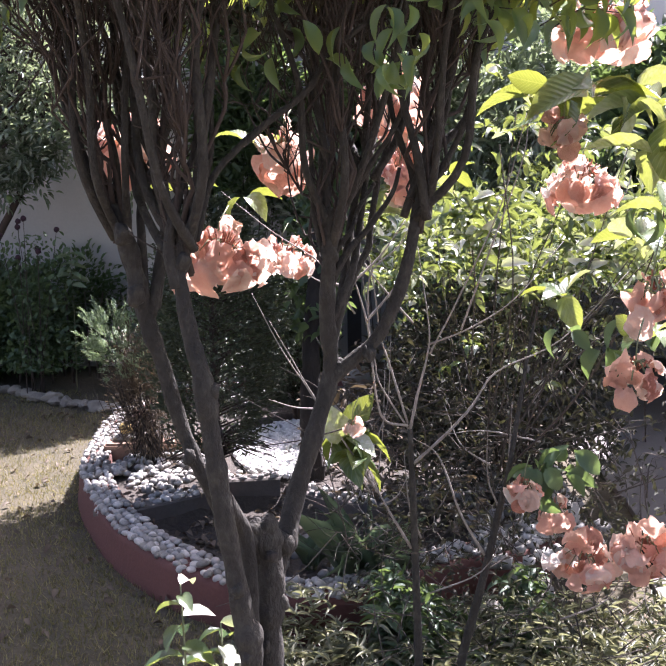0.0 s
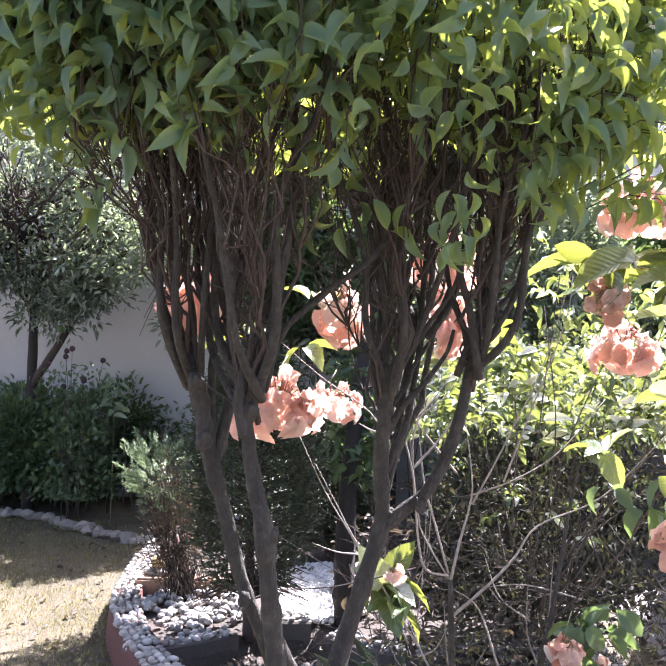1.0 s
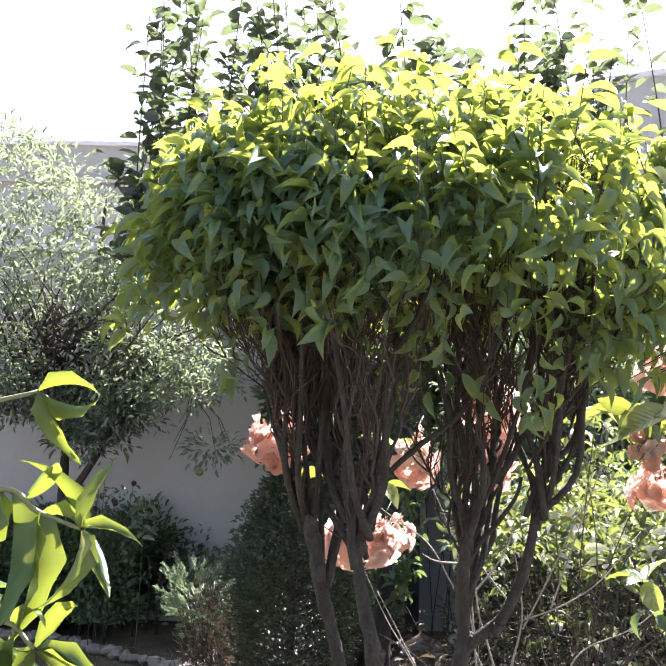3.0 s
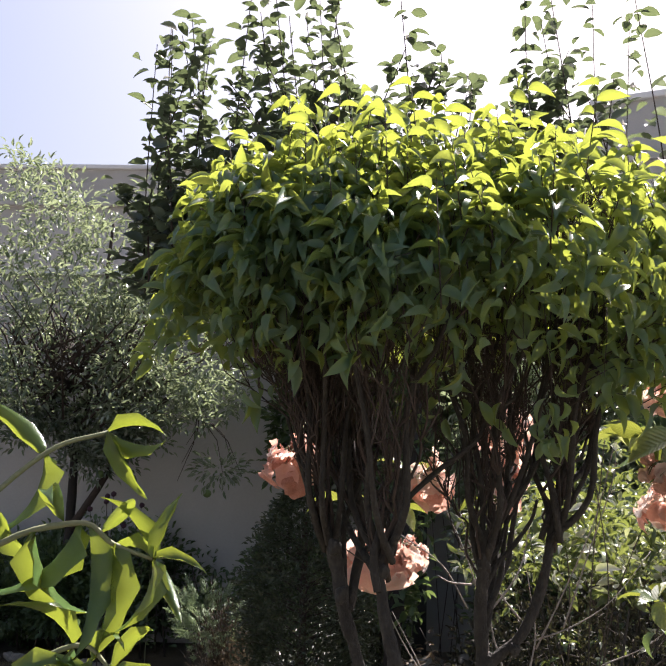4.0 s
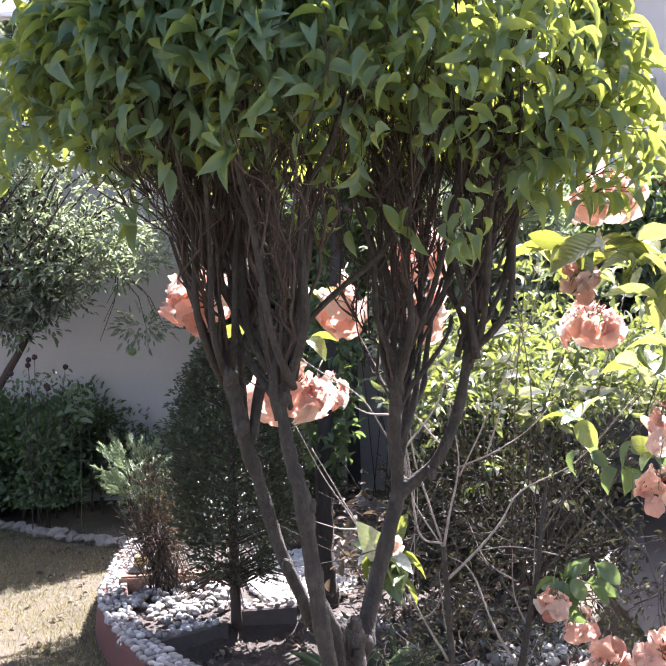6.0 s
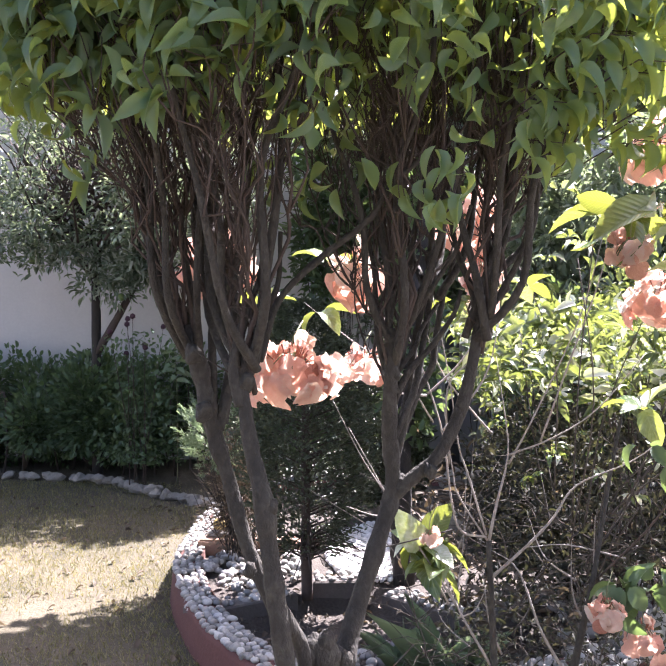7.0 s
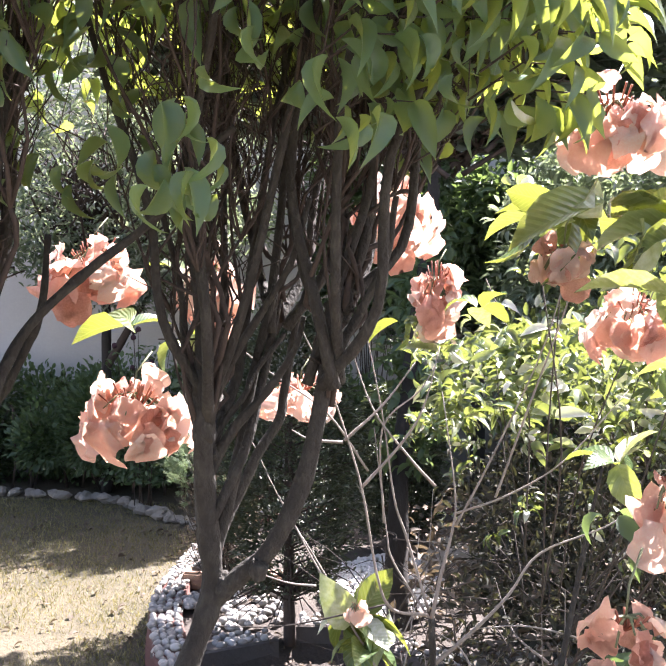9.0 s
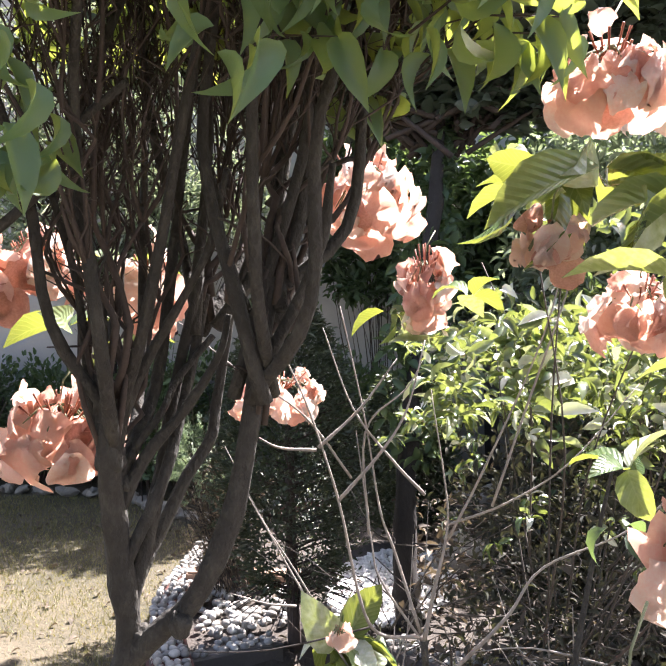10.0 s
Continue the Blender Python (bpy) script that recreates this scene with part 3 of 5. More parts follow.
# where the twigs spring from, and the part of the dome each tuft fills
KNUCKLES = [((-0.313, 1.324, 1.668), 7, (-0.46, 1.16)), ((-0.261, 1.379, 1.746), 6, (-0.34, 1.42)), ((-0.2, 1.25, 1.65), 7, (-0.2, 1.12)),
            ((-0.002, 1.4, 1.66), 8, (0.02, 1.3)), ((-0.008, 1.41, 1.6), 4, (-0.1, 1.6)), ((0.133, 1.42, 1.68), 6, (0.26, 1.3)),
            ((0.15, 1.42, 1.76), 6, (0.32, 1.52)), ((-0.215, 1.24, 1.63), 3, (-0.5, 1.42)), ((0.058, 1.5, 1.74), 5, (0.1, 1.62))]
CROWN = Vector((-0.115, 1.36, 2.0))
CRX, CRY, CRZ = 0.555, 0.44, 0.41


def crown_top(x, y):
    q = 1 - abs((x - CROWN.x) / CRX) ** 4.6 - abs((y - CROWN.y) / CRY) ** 1.5
    return CROWN.z + CRZ * math.sqrt(max(q, 0.0)) + 0.045 * noise.noise(Vector((x * 6, y * 6, 3)))


def main_tree_crown():
    tv, tf = [], []
    leaves, dirs, sizes = [], [], []

    def jig(s):
        return Vector(rng.normal(0, s, 3))

    def into_dome(x, y, lim=0.97):
        r = math.hypot((x - CROWN.x) / CRX, (y - CROWN.y) / CRY)
        if r > lim:
            x, y = CROWN.x + (x - CROWN.x) * lim / r, CROWN.y + (y - CROWN.y) * lim / r
        return x, y

    def strand(a, b, r0, r1, bow, side=5, spurs=0):
        """One shoot with slight kinks at its nodes and short spurs."""
        k = min(0.014, (b - a).length * 0.065)
        m = 5
        line = smooth_line([a.lerp(b, i / (m - 1)) + Vector((0, 0, bow * math.sin(math.pi * i / (m - 1)))) + (jig(k) if 0 < i < m - 1 else Vector()) for i in range(m)], 2)
        n = len(line)
        tube_into(tv, tf, line, [(r0 + (r1 - r0) * i / (n - 1)) * (1.18 if i % 3 == 1 else 1) for i in range(n)], side, 0.15)
        for _ in range(spurs):
            p = line[int(rng.integers(1, n - 1))]
            e = p + Vector((rng.normal(0, 0.02), rng.normal(0, 0.02), rng.uniform(0.0, 0.035)))
            tube_into(tv, tf, [p, p.lerp(e, 0.5) + jig(0.002), e], [r1 * 0.7, r1 * 0.55, r1 * 0.35], 4)
        return line

    def hang(p, size=1.0, rise=0.15, spread=0.4):
        a = rng.uniform(0, 6.28)
        out = Vector((math.cos(a), math.sin(a), 0)) * 0.75 + Vector((p.x - CROWN.x, p.y - CROWN.y, 0)) * 1.2
        leaves.append(p + out * 0.01)
        dirs.append(out + Vector((0, 0, rise + rng.normal(0, spread))))
        sizes.append(rng.uniform(0.042, 0.072) * size)

    for (kx, ky, kz), count, (ax, ay) in KNUCKLES:
        root = Vector((kx, ky, kz))
        n = int(count * (1.35 if kx < -0.15 else 1.1))
        for i in range(n):
            q = i / n * 6.28 + rng.uniform(0, 0.8)
            cx, cy = into_dome(ax + 0.17 * math.cos(q) * rng.uniform(0.3, 1), ay + 0.17 * math.sin(q) * rng.uniform(0.3, 1))
            e1 = root.lerp(Vector((cx, cy, crown_top(cx, cy))), rng.uniform(0.14, 0.36)) + jig(0.016)
            r1 = rng.uniform(0.0016, 0.0034)
            strand(root + jig(0.006) - Vector((0, 0, rng.uniform(-0.04, 0.06))), e1, r1 * 1.3, r1 * 0.75, 0.01, 6, 3)
            for _ in range(int(rng.integers(3, 5))):
                dx, dy = into_dome(cx + rng.normal(0, 0.07), cy + rng.normal(0, 0.07))
                e2 = e1.lerp(Vector((dx, dy, crown_top(dx, dy))), rng.uniform(0.28, 0.6)) + jig(0.024)
                r2 = rng.uniform(0.001, 0.0021)
                line2 = strand(e1, e2, r2 * 1.2, r2 * 0.7, 0.008, 5, 3)
                for _ in range(3):
                    b = line2[int(rng.integers(0, 8))]
                    w = rng.uniform(0, 6.28)
                    c2 = b + Vector((math.cos(w) * rng.uniform(0.02, 0.06), math.sin(w) * rng.uniform(0.02, 0.06), rng.uniform(0.05, 0.17)))
                    l3 = strand(b, c2, rng.uniform(0.0009, 0.0014), 0.0006, 0.0, 4, 2)
                    if rng.uniform() < 0.5:
                        b = l3[4]
                        strand(b, b + Vector((rng.normal(0, 0.025), rng.normal(0, 0.025), rng.uniform(0.03, 0.08))), 0.0009, 0.0005, 0.0, 4)
                for _ in range(int(rng.integers(3, 6))):
                    ex, ey = into_dome(dx + rng.normal(0, 0.06), dy + rng.normal(0, 0.06))
                    top = max(crown_top(ex, ey) + rng.normal(0, 0.035), 2.0 + rng.uniform(0, 0.08))
                    e3 = Vector((ex, ey, top))
                    r3 = rng.uniform(0.0008, 0.0014)
                    line = strand(e2, e3, r3 * 1.2, r3 * 0.5, 0.014, 4, 1)
                    n = len(line)
                    for k in range(n):
                        p = line[k]
                        u = k / (n - 1)
                        low = 1.985 + 0.2 * max(0.0, p.y - 1.15) + 0.15 * noise.noise(Vector((p.x * 5, p.y * 5, 9)))
                        if p.z < low or (u < 0.3 and rng.uniform() < 0.5) or (p.z < 2.13 and rng.uniform() < 0.45) or (p.y > CROWN.y - 0.1 and rng.uniform() < (0.25 if p.z < 2.2 else 0.8)) or (p.z > 2.24 and rng.uniform() < 0.35):
                            continue
                        for _ in range((2 if u > 0.55 else 1) + (1 if p.y < CROWN.y - 0.08 and p.z < 2.3 else 0)):
                            tip = u > 0.8 and top > 2.2
                            hang(p, 1.0, 0.35 if tip else 0.05)
                    # a bare side shoot low in the brush
                    for _ in range(int(rng.integers(0, 3))):
                        b = line[int(rng.integers(1, 7))]
                        c2 = b + Vector((rng.normal(0, 0.045), rng.normal(0, 0.045), rng.uniform(0.02, 0.12)))
                        strand(b, c2, r3, r3 * 0.4, 0.0, 4)
                        if c2.z > 1.97 or rng.uniform() < 0.06:
                            hang(c2, 0.9)
    # stouter upright branches that carry the brush
    for (kx, ky, kz), count, (ax, ay) in KNUCKLES:
        for i in range(4 if count > 4 else 2):
            q = i * 1.7 + kx * 20
            tx, ty = into_dome(ax + 0.13 * math.cos(q) - 0.42 * (ax - kx), ay + 0.1 * math.sin(q))
            tx = max(tx, -0.4)
            a, e = Vector((kx, ky, kz - 0.02)) + jig(0.008), Vector((tx, ty, rng.uniform(2.1, 2.26)))
            pts = [a, a.lerp(e, 0.2) + Vector(((tx - kx) * 0.14, (ty - ky) * 0.14, -0.01)), a.lerp(e, 0.45) + jig(0.016), a.lerp(e, 0.72) + jig(0.018), e]
            limb("branch", pts, rng.uniform(0.0062, 0.0085), 0.0028, M_BARK, tree, sides=7, steps=4, wobble=0.22)
    for _ in range(170):
        a, r = rng.uniform(0, 6.28), math.sqrt(rng.uniform(0, 0.86))
        x, y = CROWN.x + CRX * r * math.cos(a), CROWN.y + CRY * r * math.sin(a)
        z = crown_top(x, y)
        s, e = Vector((x, y, z - 0.08)), Vector((x + rng.normal(0, 0.03), y + rng.normal(0, 0.03), z + rng.uniform(0.0, 0.15)))
        tube_into(tv, tf, [s, s.lerp(e, 0.5), e], [0.0013, 0.0011, 0.0007], 4)
        for k in range(7):
            p = s.lerp(e, 0.35 + 0.11 * k)
            a = k * 2.4 + rng.uniform(0, 1)
            leaves.append(p)
            dirs.append(Vector((math.cos(a), math.sin(a), 0.35 if k < 6 else 1.0)))
            sizes.append(rng.uniform(0.044, 0.072))
    for _ in range(900):
        a = rng.uniform(0, 6.28)
        r = rng.uniform(0.8, 1.03)
        if math.sin(a) > 0.15 and rng.uniform() < 0.6:
            continue
        x, y = CROWN.x + CRX * r * math.cos(a), CROWN.y + CRY * r * math.sin(a)
        z = 1.985 + 0.15 * max(0.0, y - 1.2) + 0.05 * noise.noise(Vector((x * 8, y * 8, 1)))
        z += max(0.05, crown_top(x, y) - z) * rng.uniform() ** 0.5
        leaves.append(Vector((x, y, z)))
        dirs.append(Vector((math.cos(a) * 0.7 + rng.normal(0, 0.4), math.sin(a) * 0.7 + rng.normal(0, 0.4), -0.25 + rng.normal(0, 0.35))))
        sizes.append(rng.uniform(0.044, 0.07))
    # sprays of dark leaves that hang before the brush
    for _ in range(15):
        x, y, z = rng.uniform(-0.52, 0.38), rng.uniform(1.1, 1.35), 2.05 - 0.16 * rng.uniform() ** 1.6
        for k in range(5):
            a = rng.uniform(0, 6.28)
            leaves.append(Vector((x + rng.normal(0, 0.03), y + rng.normal(0, 0.03), z + rng.normal(0, 0.03))))
            dirs.append(Vector((math.cos(a) * 0.6, math.sin(a) * 0.6 - 0.2, -0.7 + rng.normal(0, 0.3))))
            sizes.append(rng.uniform(0.042, 0.064))
        e = Vector((x, y, z + 0.02))
        tube_into(tv, tf, [e + Vector((0.02, 0.05, 0.16)), e + Vector((0.012, 0.02, 0.08)), e], [0.0011, 0.0009, 0.0006], 4)
    # the lower inside of the dome
    for _ in range(380):
        a, r = rng.uniform(0, 6.28), math.sqrt(rng.uniform(0, 0.9))
        x, y = CROWN.x + CRX * r * math.cos(a), CROWN.y + CRY * r * math.sin(a)
        leaves.append(Vector((x, y, rng.uniform(2.03, 2.2) + 0.2 * max(0.0, y - 1.15) + 0.06 * noise.noise(Vector((x * 7, y * 7, 4))))))
        dirs.append(Vector((rng.normal(0, 0.6), rng.normal(0, 0.6) - 0.15, -0.35 + rng.normal(0, 0.35))))
        sizes.append(rng.uniform(0.042, 0.064))
    # dense dark bunches that hang lowest
    for cx, cy, cz, n in ((0.072, 1.092, 1.855, 20), (-0.456, 1.120, 2.030, 9), (-0.437, 1.200, 1.960, 7), (-0.155, 1.120, 1.987, 8), (0.030, 1.120, 2.023, 9), (0.111, 1.150, 1.974, 6), (0.294, 1.250, 1.942, 8), (-0.277, 1.120, 2.046, 8), (0.192, 1.200, 2.037, 8), (-0.076, 1.100, 1.964, 7)):
        for k in range(n):
            a = rng.uniform(0, 6.28)
            leaves.append(Vector((cx + rng.normal(0, 0.016), cy + rng.normal(0, 0.025), cz + rng.uniform(-0.02, 0.09))))
            dirs.append(Vector((math.cos(a) * 0.55, math.sin(a) * 0.55, -0.8 + rng.normal(0, 0.25))))
            sizes.append(rng.uniform(0.04, 0.058))
        e = Vector((cx, cy, cz))
        tube_into(tv, tf, [e + Vector((0.0, 0.06, 0.24)), e + Vector((0.006, 0.03, 0.12)), e], [0.0011, 0.0009, 0.0006], 4)
    for _ in range(46):
        e = Vector((rng.uniform(0.24, 0.42), rng.uniform(1.12, 1.5), rng.uniform(1.93, 2.14)))
        tube_into(tv, tf, [e + Vector((-0.1, 0.03, -0.02)), e + Vector((-0.05, 0.01, 0.008)), e], [0.0012, 0.0009, 0.0006], 4)
        for k in range(4):
            leaves.append(e - Vector((0.022 * k, 0, 0)))
            dirs.append(Vector((rng.uniform(0.2, 0.9), rng.normal(0, 0.5), -0.7 + rng.normal(0, 0.3))))
            sizes.append(rng.uniform(0.044, 0.066))
    put("brush", [v - tree.location for v in tv], tf, M_TWIG, tree, "dense brush of thin upright brown twigs")["kind"] = "stuff"
    keep = [i for i, p in enumerate(leaves) if p.y > (0.95 if p.x < 0.25 else 1.1)]
    leaves, dirs, sizes = [leaves[i] for i in keep], [dirs[i] for i in keep], [sizes[i] for i in keep]
    order = sorted(range(len(leaves)), key=lambda i: leaves[i].y + 0.25 * abs(leaves[i].x + 0.1))
    near, rest = order[:300], order[300:]
    shapes = [leaf_shape(fo, c, widths=(0.04, 0.42, 0.82, 1.0, 0.96, 0.66, 0.24, 0.0), us=(0, 0.08, 0.22, 0.38, 0.55, 0.74, 0.88, 1.0)) for fo, c in ((0.35, 0.9), (0.5, 1.6), (0.45, 2.4))]
    leaf_parts("leaf", shapes, [leaves[i] for i in near], [tuple(dirs[i]) for i in near], [sizes[i] for i in near], 0.35, M_TREE_LEAF, tree, twist=0.55)
    third = len(rest) // 3
    rng.shuffle(rest)
    for k in range(3):
        sel = rest[k * third:(k + 1) * third]
        leaf_mass("foliage", shapes[k], [leaves[i] for i in sel], [tuple(dirs[i]) for i in sel], [sizes[i] for i in sel], 0.35, M_TREE_LEAF, tree, kind="stuff", twist=0.55)


main_tree_crown()

# ---- shrub with salmon flower heads behind the tree ----
shrub = thing("flowering_shrub", (0.25, 2.35, 0.2), "open shrub with pale twigs and salmon flower heads", "shrub")


def shrub_twigs():
    y = 2.3
    L = lambda *p: [(x, y + d, z) for x, z, d in p]
    limb("stem", L((0.225, 0.2, 0.0), (0.221, 0.447, 0), (0.21, 0.827, 0), (0.199, 1.103, 0)), 0.0145, 0.007, M_BARK, shrub)
    limb("stem", L((0.3, 0.2, 0.05), (0.341, 0.445, 0.03), (0.396, 0.706, 0), (0.439, 0.905, 0), (0.46, 1.008, 0), (0.52, 1.25, 0.1), (0.56, 1.4, 0.15)), 0.0145, 0.003, M_BARK, shrub)
    twigs = [L((0.202, 0.78, 0), (0.132, 0.909, -0.02), (0.083, 1.019, -0.04)), L((0.204, 1.006, 0), (0.293, 1.096, -0.02), (0.358, 1.168, -0.02), (0.423, 1.251, 0), (0.586, 1.331, 0), (0.754, 1.503, 0)),
             L((0.199, 1.10, 0), (0.221, 1.204, 0), (0.243, 1.292, 0), (0.248, 1.369, 0), (0.221, 1.575, 0.02)), L((0.197, 1.1, 0), (0.123, 1.222, -0.02), (0.107, 1.294, -0.02), (0.08, 1.5, 0)),
             L((0.395, 0.759, 0), (0.327, 0.883, -0.03), (0.271, 1.034, -0.02), (0.204, 1.08, 0)), L((0.245, 1.323, 0), (0.357, 1.367, 0), (0.47, 1.442, 0), (0.6, 1.58, 0.05)),
             L((0.1, 1.3, 0), (0.097, 1.496, 0), (0.173, 1.575, 0.02), (0.205, 1.628, 0.04)), L((-0.272, 1.719, 0), (-0.147, 1.617, 0), (-0.021, 1.53, 0), (0.06, 1.4, 0.05)),
             L((-0.21, 1.452, 0.1), (-0.133, 1.298, 0.1), (-0.048, 1.163, 0.1), (0.1, 0.9, 0.1)), L((-0.163, 1.386, 0.05), (-0.101, 1.275, 0.05), (-0.048, 1.18, 0.05), (0.12, 0.92, 0.02)),
             L((0.25, 1.3, 0), (0.324, 1.444, 0), (0.429, 1.678, 0), (0.49, 1.9, 0)), L((0.33, 1.36, 0), (0.398, 1.551, 0), (0.48, 1.782, 0), (0.5, 1.9, 0.02)),
             L((-0.162, 1.198, -0.05), (-0.1, 1.17, -0.02), (-0.045, 1.16, 0)), L((0.46, 1.0, 0), (0.6, 1.2, -0.1), (0.7, 1.45, -0.2), (0.73, 1.674, -0.3), (0.66, 1.9, -0.35)),
             L((0.12, 0.9, 0), (0.16, 0.93, -0.03), (0.19, 0.99, -0.04)), L((0.29, 1.09, -0.01), (0.4, 1.09, 0.02), (0.55, 1.05, 0.05))]
    for k, pts in enumerate(twigs):
        pts = pts[::-1] if pts[0][2] > pts[-1][2] else pts
        limb("twig", pts, 0.0046 if k in (0, 1, 2, 4) else 0.0028, 0.0009, M_PALE_TWIG if k != 13 else M_TWIG, shrub, sides=7, steps=5)
    # the sunlit fan of thin twigs at the shrub's open side
    for pts in ([(0.193, 2.300, 1.118), (0.148, 2.300, 1.270), (0.123, 2.290, 1.353), (0.101, 2.280, 1.522), (0.059, 2.280, 1.736)],
                [(0.191, 2.280, 1.117), (0.127, 2.200, 1.152), (0.102, 2.150, 1.237), (0.082, 2.100, 1.404), (0.042, 2.100, 1.540), (0.008, 2.100, 1.626), (-0.044, 2.100, 1.731)],
                [(0.079, 2.100, 1.411), (0.152, 2.130, 1.492), (0.193, 2.160, 1.561), (0.222, 2.200, 1.674)],
                [(0.045, 2.100, 1.497), (-0.013, 2.080, 1.504), (-0.049, 2.080, 1.521)],
                [(0.048, 2.100, 1.501), (0.117, 2.130, 1.565), (0.177, 2.160, 1.645)],
                [(0.207, 2.300, 1.380), (0.151, 2.280, 1.447), (0.078, 2.280, 1.546), (0.025, 2.280, 1.697)]):
        limb("twig", pts, 0.0034, 0.0011, M_PALE_TWIG, shrub, sides=7, steps=5)
    # more pale branching twigs low in the shrub
    for _ in range(9):
        s = Vector((rng.uniform(0.1, 0.6), rng.uniform(2.2, 2.7), rng.uniform(0.45, 1.0)))
        a = rng.uniform(0, 6.28)
        e = s + Vector((math.cos(a) * rng.uniform(0.1, 0.3), math.sin(a) * 0.12, rng.uniform(0.12, 0.4)))
        m = s.lerp(e, 0.5) + Vector((math.cos(a) * 0.04, 0.0, -0.03))
        limb("twig", [s, m, e], rng.uniform(0.002, 0.0045), 0.0008, M_PALE_TWIG, shrub, sides=6, steps=4)
    # fine greenish stems that carry the heads and leaves
    v, f = [], []
    for _ in range(14):
        x, yy = rng.uniform(0.2, 1.1), rng.uniform(2.2, 3.1)
        s = Vector((0.42 + (x - 0.4) * 0.2, 2.5 + (yy - 2.4) * 0.3, rng.uniform(0.8, 1.2)))
        e = Vector((x, yy, rng.uniform(1.5, 1.95)))
        tube_into(v, f, smooth_line([s, s.lerp(e, 0.5) + Vector(rng.normal(0, 0.03, 3)), e], 4), list(np.linspace(0.0026, 0.0014, 9)), 5)
    for _ in range(330):
        s = Vector((rng.uniform(0.0, 0.95), rng.uniform(2.25, 3.4), rng.uniform(0.25, 1.15)))
        e = s + Vector((rng.normal(0, 0.16), rng.normal(0, 0.12), rng.uniform(-0.1, 0.22)))
        tube_into(v, f, smooth_line([s, s.lerp(e, 0.5) + Vector(rng.normal(0, 0.035, 3)), e], 3), list(np.linspace(0.0024, 0.0009, 7)), 4)
    put("twig_tangle", [p - shrub.location for p in v], f, M_DRY_TWIG, shrub, "thin dry brown twigs")["kind"] = "stuff"


shrub_twigs()

BRACT_MESHES = []
for seed_ in range(6):
    v_, f_ = [], []
    cols_, rows_ = 6, 8
    for j in range(rows_):
        u = j / (rows_ - 1)
        w = 0.1 + 0.95 * math.sin(math.pi * min(1.0, u * 0.86 + 0.06)) ** 0.75
        for i in range(cols_):
            c = i / (cols_ - 1) - 0.5
            ang = (0.5 + 0.25 * seed_) * u
            x = c * w
            y = math.sin(ang) / (0.5 + 0.25 * seed_) - 0.12 * abs(c) * (u > 0.9)
            z = -(1 - math.cos(ang)) / (0.5 + 0.25 * seed_) + 0.35 * c * c * w
            q = Vector((x * 3.2 + seed_ * 9, y * 3.2, 0))
            z += 0.34 * noise.noise(q) + 0.24 * noise.noise(q * 2.9)
            v_.append((x + 0.06 * noise.noise(q + Vector((0, 0, 5))), y, z))
    for j in range(rows_ - 1):
        for i in range(cols_ - 1):
            k = j * cols_ + i
            f_.append((k, k + 1, k + cols_ + 1, k + cols_))
    me_ = bpy.data.meshes.new("bract")
    me_.from_pydata(v_, [], f_)
    me_.materials.append(M_PETAL)
    me_.polygons.foreach_set("use_smooth", [True] * len(me_.polygons))
    BRACT_MESHES.append(me_)


def flower_head(place, wide, tall, count, parent):
    """A drooping head of broad salmon bracts round a small tangle of stalks."""
    place = Vector(place)
    v, f = [], []
    top = place + Vector((0, 0, tall * 0.45))
    lean = Vector((rng.normal(0, 0.16), rng.normal(0, 0.16), 1.0)) * tall
    for k in range(9):
        a = k * 0.7
        e = place + Vector((math.cos(a) * wide * 0.3, math.sin(a) * wide * 0.3, tall * rng.uniform(-0.1, 0.3)))
        tube_into(v, f, [top - parent.location, (top.lerp(e, 0.5) + Vector((0, 0, 0.008))) - parent.location, e - parent.location], [0.002, 0.0016, 0.001], 4)
    tube_into(v, f, [top - parent.location, top + Vector((0.004, 0.006, 0.03)) - parent.location, top + Vector((0.02, 0.03, 0.06)) - parent.location], [0.0012, 0.0013, 0.0014], 5)
    head = put("flower_head", v, f, M_GREEN_TWIG, parent, "drooping head of wrinkled salmon bracts")
    v, f = [], []
    for k in range(int(count * 1.2)):
        a, r = rng.uniform(0, 6.28), rng.uniform(0, 0.3) * wide
        e = place + Vector((math.cos(a) * r, math.sin(a) * r, tall * rng.uniform(0.4, 0.62)))
        tube_into(v, f, [place + lean * 0.2 - parent.location, place.lerp(e, 0.7) - parent.location, e - parent.location], [0.0012, 0.0011, 0.0018], 4)
    put("stalk_tuft", v, f, M_TUFT, head, "short dark red flower stalks")
    rings = ((0.16, 0.3, 0.35, 0.42), (0.3, 0.3, -0.6, 0.62), (0.4, 0.22, -1.1, 0.68), (0.46, 0.06, -1.5, 0.62))
    for k in range(int(count * 1.8)):
        rr, zz, fall, part_of = rings[k % 4]
        a = k * 2.4 + rng.normal(0, 0.25)
        r = rr * rng.uniform(0.75, 1.1)
        p = place + lean * (zz + rng.normal(0, 0.1)) + Vector((math.cos(a) * r * wide, math.sin(a) * r * wide * 0.85, 0.0))
        d = Vector((math.cos(a) * 0.55 + rng.normal(0, 0.12), math.sin(a) * 0.55 + rng.normal(0, 0.12), fall + rng.normal(0, 0.3)))
        s = min(0.064, max(0.034, tall * part_of)) * rng.uniform(0.65, 1.2)
        m = frames_for([tuple(d)], up=(math.cos(a), math.sin(a), 0.6), twist=0.3)[0]
        ob = new("bract", BRACT_MESHES[int(rng.integers(6))])
        ob.parent = head
        ob.matrix_basis = Matrix.Translation(p - parent.location) @ Matrix(m.tolist()).to_4x4() @ Matrix.Diagonal((s * rng.uniform(0.8, 1.05), s, s * rng.uniform(0.7, 1.3), 1))


